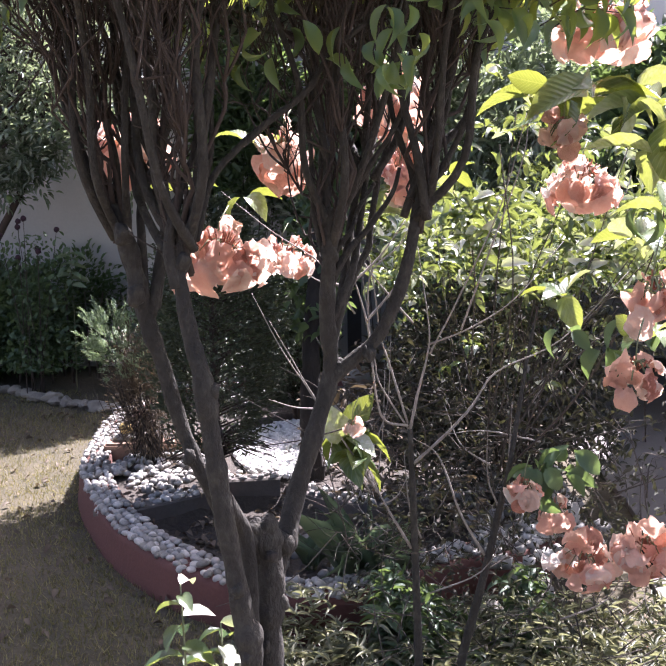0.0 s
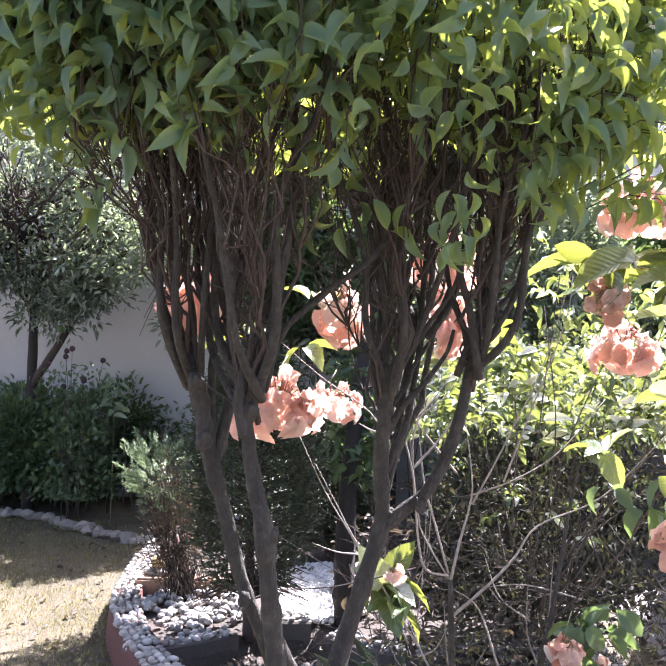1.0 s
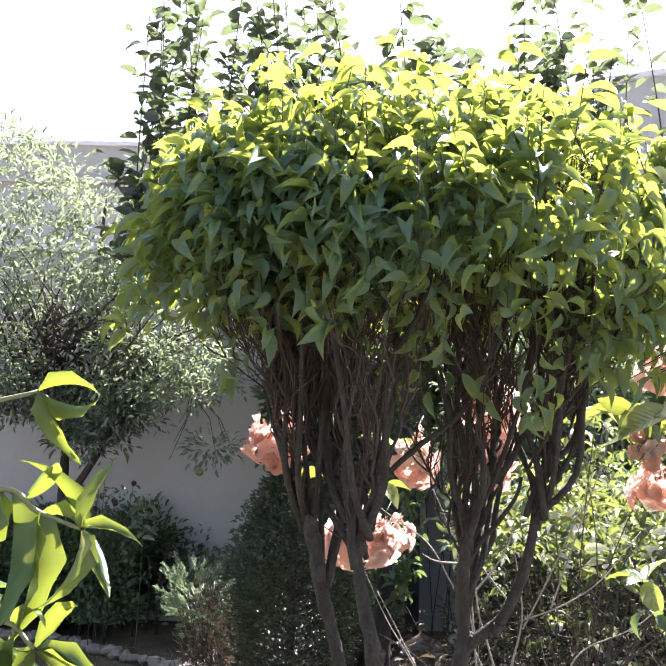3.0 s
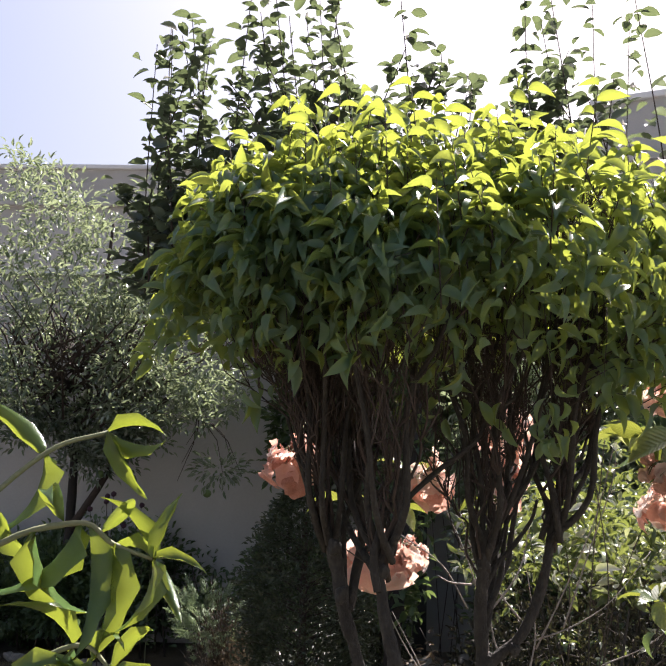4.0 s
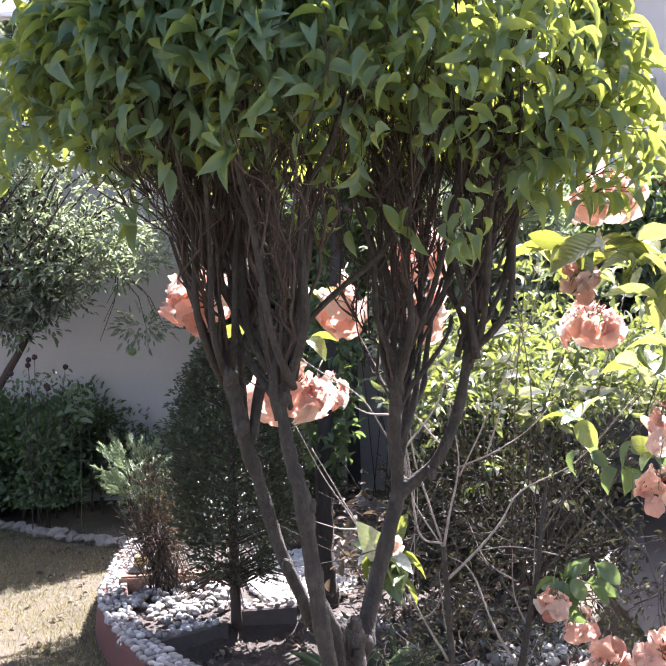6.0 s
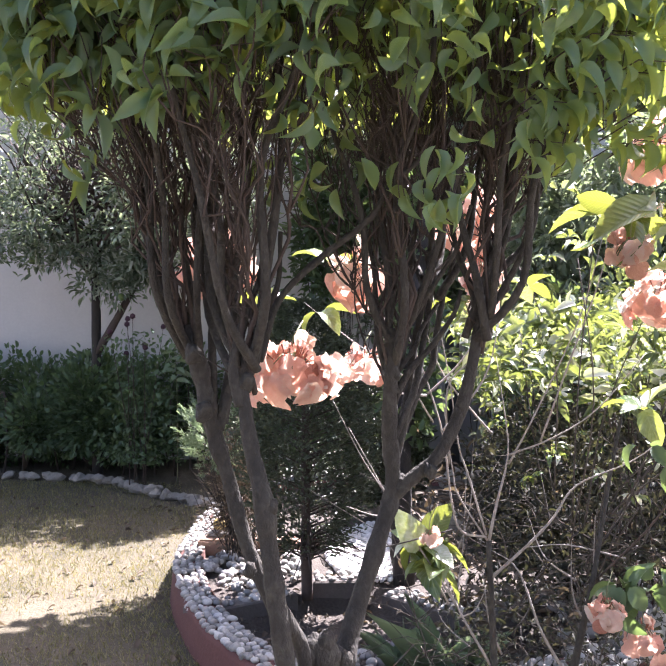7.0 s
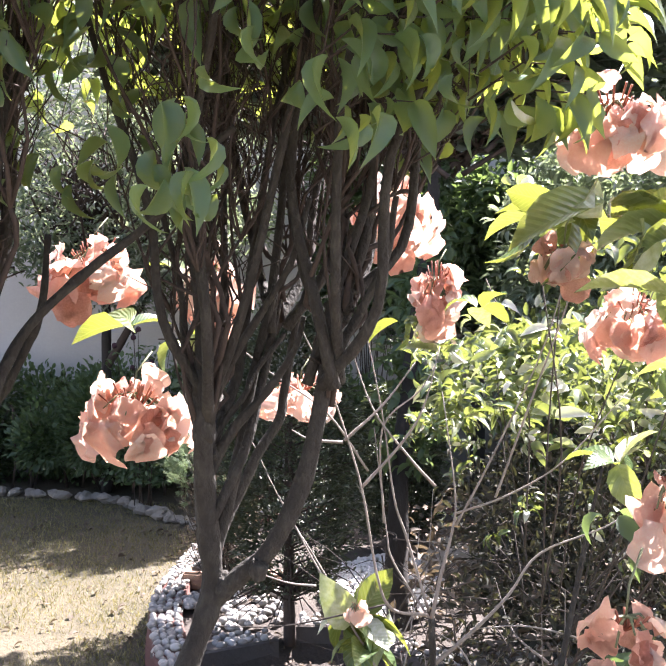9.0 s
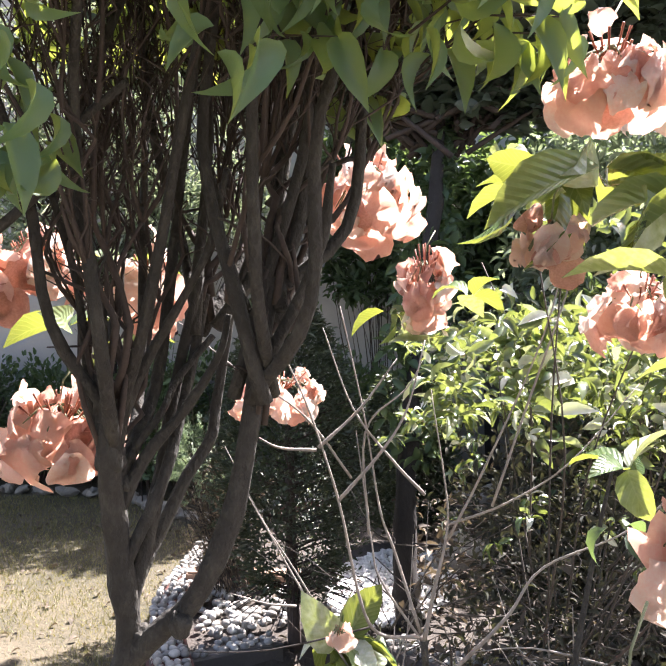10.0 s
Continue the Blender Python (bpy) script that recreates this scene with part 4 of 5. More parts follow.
HEADS = [((-0.215, 1.71, 1.575), 0.18, 0.11, 25), ((-0.14, 2.6, 1.525), 0.24, 0.1, 22), ((-0.09, 1.73, 1.765), 0.08, 0.1, 10), ((0.2, 2.5, 1.735), 0.1, 0.2, 16),
         ((0.56, 2.05, 1.71), 0.17, 0.11, 17), ((0.48, 1.7, 1.985), 0.16, 0.1, 15), ((0.51, 1.44, 1.525), 0.06, 0.085, 7), ((0.445, 1.32, 1.423), 0.085, 0.055, 9),
         ((0.41, 1.63, 1.8), 0.085, 0.06, 9), ((0.142, 2.08, 1.9), 0.17, 0.14, 18), ((0.465, 2.15, 0.97), 0.07, 0.08, 9), ((0.658, 2.3, 0.71), 0.17, 0.14, 17),
         ((0.82, 2.3, 0.735), 0.2, 0.17, 21), ((0.58, 2.3, 0.86), 0.11, 0.08, 8), ((-0.435, 2.06, 1.8), 0.2, 0.15, 22), ((0.047, 2.25, 1.12), 0.04, 0.04, 4), ((0.62, 1.95, 2.02), 0.16, 0.12, 14)]
for h_ in HEADS:
    flower_head(*h_, shrub)


def shrub_leaves():
    p, d, s = [], [], []

    def rosette(c, n, size, up=0.25):
        for k in range(n):
            a = k * 2.4 + rng.uniform(0, 0.8)
            p.append(Vector(c) + Vector((math.cos(a), math.sin(a), 0)) * 0.008)
            d.append((math.cos(a), math.sin(a), up + rng.normal(0, 0.5)))
            s.append(size * rng.uniform(0.75, 1.2))

    # the large leaves in the open, then the lit mass behind
    for c, n, z in (((0.55, 2.15, 1.46), 5, 0.1), ((0.41, 1.9, 1.895), 5, 0.105), ((0.47, 1.68, 1.87), 7, 0.115), ((0.42, 1.75, 1.9), 4, 0.09), ((0.56, 1.6, 1.84), 6, 0.115), ((0.6, 1.85, 1.9), 5, 0.1), ((0.53, 1.5, 1.76), 4, 0.12),
                    ((0.6, 1.64, 1.66), 4, 0.11), ((0.03, 2.36, 1.07), 12, 0.125), ((0.05, 2.36, 1.02), 8, 0.12), ((-0.15, 1.77, 1.8), 3, 0.085), ((-0.17, 1.8, 1.7), 3, 0.08),
                    ((-0.3, 1.9, 1.72), 3, 0.09), ((0.62, 1.75, 1.42), 5, 0.1), ((0.7, 2.1, 1.6), 5, 0.1), ((0.3, 2.3, 1.75), 4, 0.09), ((0.12, 2.5, 1.72), 3, 0.09)):
        rosette(c, n, z)
    big = len(p)
    for _ in range(420):
        c = (rng.uniform(0.12, 1.25), rng.uniform(2.45, 3.5), 0)
        z = 1.68 - 0.27 * rng.uniform() ** 1.3 + 0.1 * noise.noise(Vector((c[0] * 3, c[1] * 3, 0)))
        rosette((c[0], c[1], z), int(rng.integers(4, 9)), rng.uniform(0.034, 0.078))
    for _ in range(26):
        rosette((rng.uniform(0.2, 0.9), rng.uniform(2.5, 3.2), rng.uniform(1.15, 1.42)), 5, 0.045)
    for _ in range(26):
        rosette((rng.uniform(0.35, 1.0), rng.uniform(2.2, 2.9), rng.uniform(1.75, 2.0)), 5, 0.06)
    shapes = [leaf_shape(0.3, c) for c in (0.7, 1.2, 1.8)]
    large = [((0.46, 1.62, 1.885), (-0.9, -0.25, -0.2), 0.14), ((0.47, 1.64, 1.885), (0.9, -0.15, -0.05), 0.13), ((0.45, 1.78, 1.905), (-0.95, 0.3, 0.0), 0.11), ((0.43, 1.74, 1.885), (0.0, -0.4, -0.8), 0.09),
             ((0.56, 1.5, 1.82), (-0.5, -0.25, -0.7), 0.14), ((0.5, 1.6, 1.86), (0.25, -0.5, -0.8), 0.12), ((0.42, 1.63, 1.86), (-0.1, -0.3, -1.0), 0.1), ((0.37, 1.67, 1.87), (-0.2, -0.2, -1.0), 0.095),
             ((0.52, 1.56, 1.85), (0.7, -0.3, -0.4), 0.12), ((0.46, 1.9, 1.91), (-0.6, 0.2, 0.1), 0.1)]
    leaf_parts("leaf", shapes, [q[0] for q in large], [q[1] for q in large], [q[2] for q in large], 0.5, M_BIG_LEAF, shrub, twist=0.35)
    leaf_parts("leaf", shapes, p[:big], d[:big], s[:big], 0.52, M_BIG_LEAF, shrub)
    q, e, z = [], [], []
    for cx, cy, cz, n in ((0.52, 2.22, 1.02, 7), (0.57, 2.22, 1.0, 6), (0.5, 2.26, 0.95, 4), (0.6, 2.26, 1.05, 5), (0.573, 1.657, 1.67, 3), (0.52, 2.0, 1.4, 3), (0.6, 1.95, 1.36, 4), (0.66, 2.0, 1.42, 4)):
        for k in range(n):
            a = k * 2.4 + rng.uniform(0, 1)
            q.append(Vector((cx, cy, cz)) + Vector((math.cos(a), math.sin(a), 0)) * 0.02), e.append((math.cos(a), math.sin(a), -0.8 + rng.normal(0, 0.4))), z.append(rng.uniform(0.062, 0.098))
    leaf_parts("leaf", shapes, q, e, z, 0.52, M_HEDGE_LEAF, shrub, label="dark green drooping leaf")
    third = (len(p) - big) // 3
    for k in range(3):
        u = slice(big + k * third, big + (k + 1) * third)
        leaf_mass("foliage", shapes[k], p[u], d[u], s[u], 0.34, M_GLINT_LEAF, shrub, kind="stuff", twist=0.9)
    # thin dry foliage inside, coloured extra dark to paint the lit mass's shade
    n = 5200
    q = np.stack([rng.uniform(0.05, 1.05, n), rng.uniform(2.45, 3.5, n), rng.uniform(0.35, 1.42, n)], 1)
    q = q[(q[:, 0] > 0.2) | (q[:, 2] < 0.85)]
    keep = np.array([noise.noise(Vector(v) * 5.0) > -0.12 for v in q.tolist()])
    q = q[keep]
    leaf_mass("dry_foliage", shapes[1], q, rng.normal(0, 1, q.shape), rng.uniform(0.015, 0.04, len(q)), 0.34, M_SHADED_LEAF, shrub, "small inner leaves coloured dark for shade", kind="stuff", twist=1.0)


shrub_leaves()

# ---- plants of the bed ----


def ball_points(n, c, r, inner=0.6, lump=0.18, seed=0.0):
    q = rng.normal(0, 1, (n, 3))
    q /= np.linalg.norm(q, axis=1, keepdims=True)
    k = rng.uniform(inner, 1, n) ** 0.7
    lumps = np.array([1 + lump * noise.noise(Vector(v) * 2.6 + Vector((seed, 0, 0))) for v in q.tolist()])
    return np.array(c) + q * (k * lumps)[:, None] * np.array(r), q


def conifer():
    b = thing("clipped_conifer", (-0.58, 4.5, 0.2), "dark clipped columnar conifer on a short bare trunk", "conifer")
    limb("trunk", [(-0.58, 4.5, 0.2), (-0.585, 4.5, 0.5), (-0.58, 4.5, 1.1), (-0.58, 4.5, 1.6)], 0.03, 0.015, M_TWIG, b)
    n = 17000
    a, u = rng.uniform(0, 6.28, n), rng.uniform(0, 1, n)
    r = 0.385 * np.sin(np.pi * np.clip(u * 0.86 + 0.12, 0, 1)) ** 0.55 * (0.84 + 0.2 * np.sin(a * 7 + 9 * np.sin(u * 15)) * rng.uniform(0.3, 1, n)) * rng.uniform(0.35, 1.1, n) ** 0.5
    pts = np.stack([-0.58 + r * np.cos(a), 4.5 + r * np.sin(a), 0.46 + 1.26 * u], 1)
    ragged = (pts[:, 2] > 0.75) | (np.sin(a * 5 + 2) * 0.16 + 0.62 + rng.normal(0, 0.07, n) < pts[:, 2]) | (rng.uniform(0, 1, n) < 0.25)
    a, u, r, pts = a[ragged], u[ragged], r[ragged], pts[ragged]
    n = len(a)
    d = np.stack([np.cos(a) + rng.normal(0, 0.5, n), np.sin(a) + rng.normal(0, 0.5, n), 0.5 + rng.normal(0, 0.5, n)], 1)
    leaf_mass("foliage", leaf_shape(0.3, 0.4, widths=(0.2, 0.9, 1.0, 0.7, 0.0), us=(0, 0.22, 0.48, 0.76, 1.0)), pts, d, rng.uniform(0.018, 0.038, n), 0.38, M_CONIFER, b, kind="stuff")
    v, f = [], []
    for _ in range(110):
        a1, z1 = rng.uniform(0, 6.28), 0.4 + rng.uniform() ** 2
        s = Vector((-0.58, 4.5, z1)) - b.location
        tube_into(v, f, [s, s + Vector((math.cos(a1) * 0.12, math.sin(a1) * 0.12, 0.05)), s + Vector((math.cos(a1) * 0.3, math.sin(a1) * 0.3, -0.02 if z1 < 0.6 else 0.1))], [0.006, 0.004, 0.002], 4)
    put("branch_mass", v, f, M_TWIG, b)["kind"] = "stuff"


conifer()


def dark_bush():
    b = thing("clipped_bush", (-0.24, 6.1, 0.2), "dense dark clipped bush behind the conifer", "bush")
    n = 9000
    a, u = rng.uniform(0, 6.28, n), rng.uniform(0, 1, n)
    r = 0.31 * np.sin(np.pi * np.clip(u * 0.8 + 0.14, 0, 1)) ** 0.5 * (0.85 + 0.15 * np.sin(a * 6 + 8 * np.sin(u * 12))) * rng.uniform(0.4, 1.1, n) ** 0.5
    pts = np.stack([-0.24 + r * np.cos(a), 6.1 + r * np.sin(a), 0.34 + 0.92 * u], 1)
    d = np.stack([np.cos(a) + rng.normal(0, 0.5, n), np.sin(a) + rng.normal(0, 0.5, n), 0.4 + rng.normal(0, 0.5, n)], 1)
    leaf_mass("foliage", leaf_shape(0.3, 0.4), pts, d, rng.uniform(0.024, 0.05, n), 0.4, M_CONIFER, b, kind="stuff")
    for k in range(3):
        limb("stem", [(-0.24 + 0.03 * k, 6.1, 0.2), (-0.26 + 0.05 * k, 6.12, 0.45), (-0.3 + 0.08 * k, 6.1, 0.8)], 0.018, 0.008, M_TWIG, b)


dark_bush()


def silver_bush():
    b = thing("silver_bush", (-1.2, 5.05, 0.22), "small rounded bush with silver-green tips over dry brown twigs", "bush")
    v, f = [], []
    for _ in range(85):
        a = rng.uniform(0, 6.28)
        s = Vector((0.2 + rng.normal(0, 0.05), rng.normal(0, 0.04), 0))
        e = Vector((0.06 + math.cos(a) * rng.uniform(0.03, 0.21), math.sin(a) * rng.uniform(0.03, 0.2), rng.uniform(0.4, 0.8)))
        tube_into(v, f, smooth_line([s, s.lerp(e, 0.5) + Vector(rng.normal(0, 0.03, 3)), e], 3), list(np.linspace(0.0042, 0.0015, 7)), 4)
    put("stem_tuft", v, f, M_DRY_TWIG, b)
    needle = leaf_shape(0.2, 0.3, widths=(0.3, 0.9, 1.0, 0.7, 0.0), us=(0, 0.22, 0.48, 0.76, 1.0))
    P, D = [], []
    for _ in range(130):
        c, d = ball_points(1, (-1.18, 5.05, 0.93), (0.2, 0.2, 0.19), 0.55, 0.5)
        h = d[0] * np.array((1, 1, 0.6)) + np.array((0, 0, 0.55))
        for k in range(34):
            P.append(c[0] + h * rng.uniform(-0.03, 0.045) + rng.normal(0, 0.006, 3)), D.append(h + rng.normal(0, 0.4, 3))
    leaf_mass("tip_foliage", needle, P, D, rng.uniform(0.014, 0.03, len(P)), 0.2, M_SILVER, b, "silver-green needle tips", kind="stuff")
    p, d = ball_points(5200, (-1.06, 5.05, 0.6), (0.2, 0.18, 0.42), 0.1, 0.8)
    leaf_mass("dry_foliage", needle, p, d + np.array((0, 0, 0.3)), rng.uniform(0.014, 0.034, len(p)), 0.25, M_DRY, b, "dry brown inner foliage", kind="stuff")


silver_bush()


def strap_plant(x, y, z, n, length, name="strap_leaf_plant"):
    b = thing(name, (x, y, z), "clump of long dark green strap leaves", "plant")
    sh = [leaf_shape(0.5, c, widths=(0.6, 1.0, 0.9, 0.6, 0.0), us=(0, 0.22, 0.48, 0.76, 1.0)) for c in (0.4, 0.8, 1.4)]
    a = rng.uniform(0, 6.28, n)
    leaf_parts("leaf", sh, [Vector((x + math.cos(q) * 0.02, y + math.sin(q) * 0.02, z)) for q in a], [(math.cos(q) * 0.5, math.sin(q) * 0.5, rng.uniform(0.9, 2.4)) for q in a], rng.uniform(0.7, 1.1, n) * length, 0.038, M_STRAP, b, twist=0.15)


strap_plant(0.1, 3.42, 0.12, 44, 0.46)
strap_plant(-0.1, 3.75, 0.12, 14, 0.28)


def hedge():
    b = thing("hedge_bed", (-3.5, 7.6, G), "dense row of dark green leafy shrubs along the wall", "hedge")
    pts, ds = [], []
    for _ in range(96):
        x = rng.uniform(-7.0, -0.4)
        front = 8.0 if x < -3 else 8.0 + (x + 3) * 0.72 if x < -1.6 else 7.4
        c = (x, front + rng.uniform(0.3, 0.75), rng.uniform(0.3, 0.95))
        p, d = ball_points(430, c, (0.45, 0.32, 0.38), 0.55, 0.3, x)
        pts.append(p), ds.append(d)
    for _ in range(14):
        p, d = ball_points(380, (rng.uniform(-3.6, -2.5), rng.uniform(7.9, 8.05), rng.uniform(0.3, 0.85)), (0.35, 0.14, 0.3), 0.5, 0.3)
        pts.append(p), ds.append(d)
    p, d = np.concatenate(pts), np.concatenate(ds)
    keep = p[:, 2] > G + np.where(p[:, 1] < 8.35, 0.2, 0.0) + 0.1 * rng.uniform(0, 1, len(p)) ** 2
    p, d = p[keep], d[keep]
    leaf_mass("foliage", leaf_shape(0.3, 0.6), p, d + np.array((0, 0, 0.4)), rng.uniform(0.045, 0.08, len(p)), 0.5, M_HEDGE_LEAF, b, kind="stuff")
    v, f = [], []
    for _ in range(60):
        x, y = rng.uniform(-6.5, -0.6), rng.uniform(8.1, 8.5)
        s = Vector((x, y, G)) - b.location
        tube_into(v, f, [s, s + Vector((rng.normal(0, 0.06), rng.normal(0, 0.06), 0.3)), s + Vector((rng.normal(0, 0.15), rng.normal(0, 0.1), 0.8))], [0.012, 0.009, 0.005], 5)
    tagged(put("stem_mass", v, f, M_TWIG, b), kind="stuff")


hedge()


def back_shrub(x, y, h, rx, ry, n, size, mat, label, low=0.3, name="background_shrub", every=13):
    """A loose leafy shrub: lumps of leaves on a few stems."""
    b = thing(name, (x, y, G), label, "shrub")
    v, f = [], []
    P, D = [], []
    for k in range(n):
        a, r = rng.uniform(0, 6.28), math.sqrt(rng.uniform(0, 1))
        z = h * (low + (1 - low) * rng.uniform() * (1 - 0.45 * r * r))
        c = Vector((rx * r * math.cos(a), ry * r * math.sin(a), z))
        if k % every == 0:
            tube_into(v, f, smooth_line([Vector((rng.normal(0, 0.05), rng.normal(0, 0.05), 0)), c * 0.55 + Vector((rng.normal(0, 0.05), 0, 0.1)), c], 3), list(np.linspace(0.0055, 0.0015, 7)), 5)
        p, d = ball_points(16, c + b.location, (0.14, 0.14, 0.11), 0.2, 0.3)
        P.append(p), D.append(d)
    p, d = np.concatenate(P), np.concatenate(D)
    tagged(put("stem_mass", v, f, M_TWIG, b), kind="stuff")
    leaf_mass("foliage", leaf_shape(0.3, 0.6), p, d + np.array((0, 0, 0.35)), size * rng.uniform(0.7, 1.25, len(p)), 0.38, mat, b, kind="stuff")


back_shrub(1.0, 4.3, 1.72, 0.75, 0.7, 190, 0.062, M_GLINT_LEAF, "large sunlit leafy shrub with light green leaves", 0.72)
back_shrub(0.85, 4.5, 1.3, 0.6, 0.55, 260, 0.055, M_SHADED_LEAF, "low tangled shrub inside the bed, coloured dark for shade", 0.22)
back_shrub(2.0, 5.62, 2.75, 0.4, 0.2, 90, 0.1, M_HEDGE_LEAF, "dark climbing shrub before the house front", 0.68, every=500)
back_shrub(1.0, 6.2, 1.7, 0.5, 0.5, 150, 0.08, M_HEDGE_LEAF, "dark leafy shrub in the shade of the bed")
back_shrub(1.35, 7.2, 3.3, 0.95, 0.55, 460, 0.1, M_CITRUS, "tall grey-green shrub before the boundary wall")
back_shrub(0.55, 8.3, 3.1, 0.8, 0.4, 330, 0.11, M_HEDGE_LEAF, "tall dark broad-leaved shrub against the wall", 0.55, every=70)
back_shrub(2.2, 8.0, 3.3, 0.9, 0.5, 320, 0.12, M_HEDGE_LEAF, "tall dark broad-leaved shrub beside the house")
back_shrub(-0.15, 8.45, 2.7, 0.5, 0.35, 190, 0.1, M_CITRUS, "tall loose grey-green shrub against the wall", 0.5, every=60)
back_shrub(-0.72, 8.4, 3.9, 0.46, 0.3, 300, 0.1, M_HEDGE_LEAF, "tall narrow dark shrub against the wall", 0.42)
back_shrub(-0.5, 7.8, 1.0, 0.4, 0.4, 60, 0.09, M_HEDGE_LEAF, "low dark shrub at the foot of the wall")


def citrus():
    b = thing("citrus_tree", (-2.74, 7.3, G), "small citrus tree with grey-green leaves and green fruit", "tree")
    limb("trunk", [(-2.74, 7.3, G), (-2.735, 7.3, 0.8), (-2.725, 7.3, 1.5), (-2.72, 7.3, 1.95)], 0.045, 0.035, M_DARK_BARK, b)
    limb("limb", [(-2.73, 7.3, 1.28), (-2.5, 7.25, 1.62), (-2.2, 7.2, 2.1), (-1.9, 7.1, 2.4)], 0.035, 0.018, M_TWIG, b)
    limb("limb", [(-2.72, 7.3, 1.9), (-2.85, 7.25, 2.1), (-3.0, 7.2, 2.4), (-3.3, 7.1, 3.0)], 0.035, 0.015, M_TWIG, b)
    limb("limb", [(-2.72, 7.3, 1.95), (-2.6, 7.2, 2.5), (-2.5, 7.1, 3.2), (-2.45, 7.1, 3.9)], 0.04, 0.012, M_TWIG, b)
    pts, ds = [], []
    for c, r in (((-2.7, 7.1, 2.9), (0.9, 0.7, 0.75)), ((-2.0, 7.0, 2.95), (0.7, 0.6, 0.5)), ((-3.5, 7.0, 2.9), (0.9, 0.7, 0.8)), ((-2.3, 7.0, 3.6), (0.8, 0.6, 0.7)), ((-3.2, 7.1, 3.9), (0.7, 0.6, 0.6)), ((-2.4, 7.2, 2.15), (0.35, 0.3, 0.25)),
                 ((-2.9, 7.1, 2.2), (0.35, 0.3, 0.2)), ((-1.5, 6.9, 2.45), (0.4, 0.35, 0.28)), ((-2.5, 7.1, 1.9), (0.3, 0.25, 0.2)), ((-2.25, 7.1, 2.05), (0.3, 0.25, 0.16)), ((-2.1, 6.95, 2.35), (0.5, 0.4, 0.35)), ((-3.3, 6.9, 2.3), (0.6, 0.5, 0.4))):
        m = 46 if r[0] < 0.5 else 95
        for k in range(m):
            p, d = ball_points(1, c, r, 0.35, 0.4)
            a, e = ball_points(10 + int(rng.integers(12)), p[0], (0.12, 0.12, 0.1), 0.2, 0.2)
            pts.append(a), ds.append(e)
    p, d = np.concatenate(pts), np.concatenate(ds)
    leaf_mass("crown", leaf_shape(0.3, 0.5), p, d + np.array((0, 0, 0.2)), rng.uniform(0.05, 0.085, len(p)), 0.3, M_CITRUS, b, kind="stuff")
    v, f = [], []
    for _ in range(160):
        s = Vector((-2.7, 7.2, 2.1)) + Vector((rng.normal(0, 0.3), rng.normal(0, 0.15), rng.uniform(0, 0.7)))
        e = s + Vector((rng.normal(0, 0.55), rng.normal(0, 0.3), rng.uniform(0.1, 1.0)))
        tube_into(v, f, [s - b.location, s.lerp(e, 0.5) + Vector(rng.normal(0, 0.04, 3)) - b.location, e - b.location], [0.012, 0.008, 0.003], 4)
    # the thin bough that hangs before the wall
    for k in range(6):
        s = Vector((-1.6 + rng.normal(0, 0.06), 6.95, 2.25)) - b.location
        e = Vector((-1.45 + rng.uniform(-0.35, 0.3), 6.9, rng.uniform(1.65, 2.0))) - b.location
        tube_into(v, f, [s, s.lerp(e, 0.5) + Vector((0.05, 0, 0.03)), e], [0.006, 0.004, 0.002], 4)
    tagged(put("twig_mass", v, f, M_TWIG, b), kind="stuff")
    a, e = ball_points(170, (-1.42, 6.9, 1.8), (0.28, 0.2, 0.17), 0.1, 0.3)
    leaf_mass("hanging_foliage", leaf_shape(0.3, 0.5), a, e, rng.uniform(0.05, 0.08, len(a)), 0.32, M_CITRUS, b, kind="stuff")
    for p in ((-2.42, 7.05, 1.75), (-1.5, 6.85, 1.62), (-3.1, 6.95, 2.05)):
        o = rock("fruit", (0.07, 0.07, 0.068), M_LIME, b, "green citrus fruit", 2, 0.05, 2)
        o.location = Vector(p) - b.location
    eye = Vector((0.0, 0.0, 1.72))
    b.location, b.scale = eye + (b.location - eye) * 1.12, (1.12, 1.12, 1.12)


citrus()


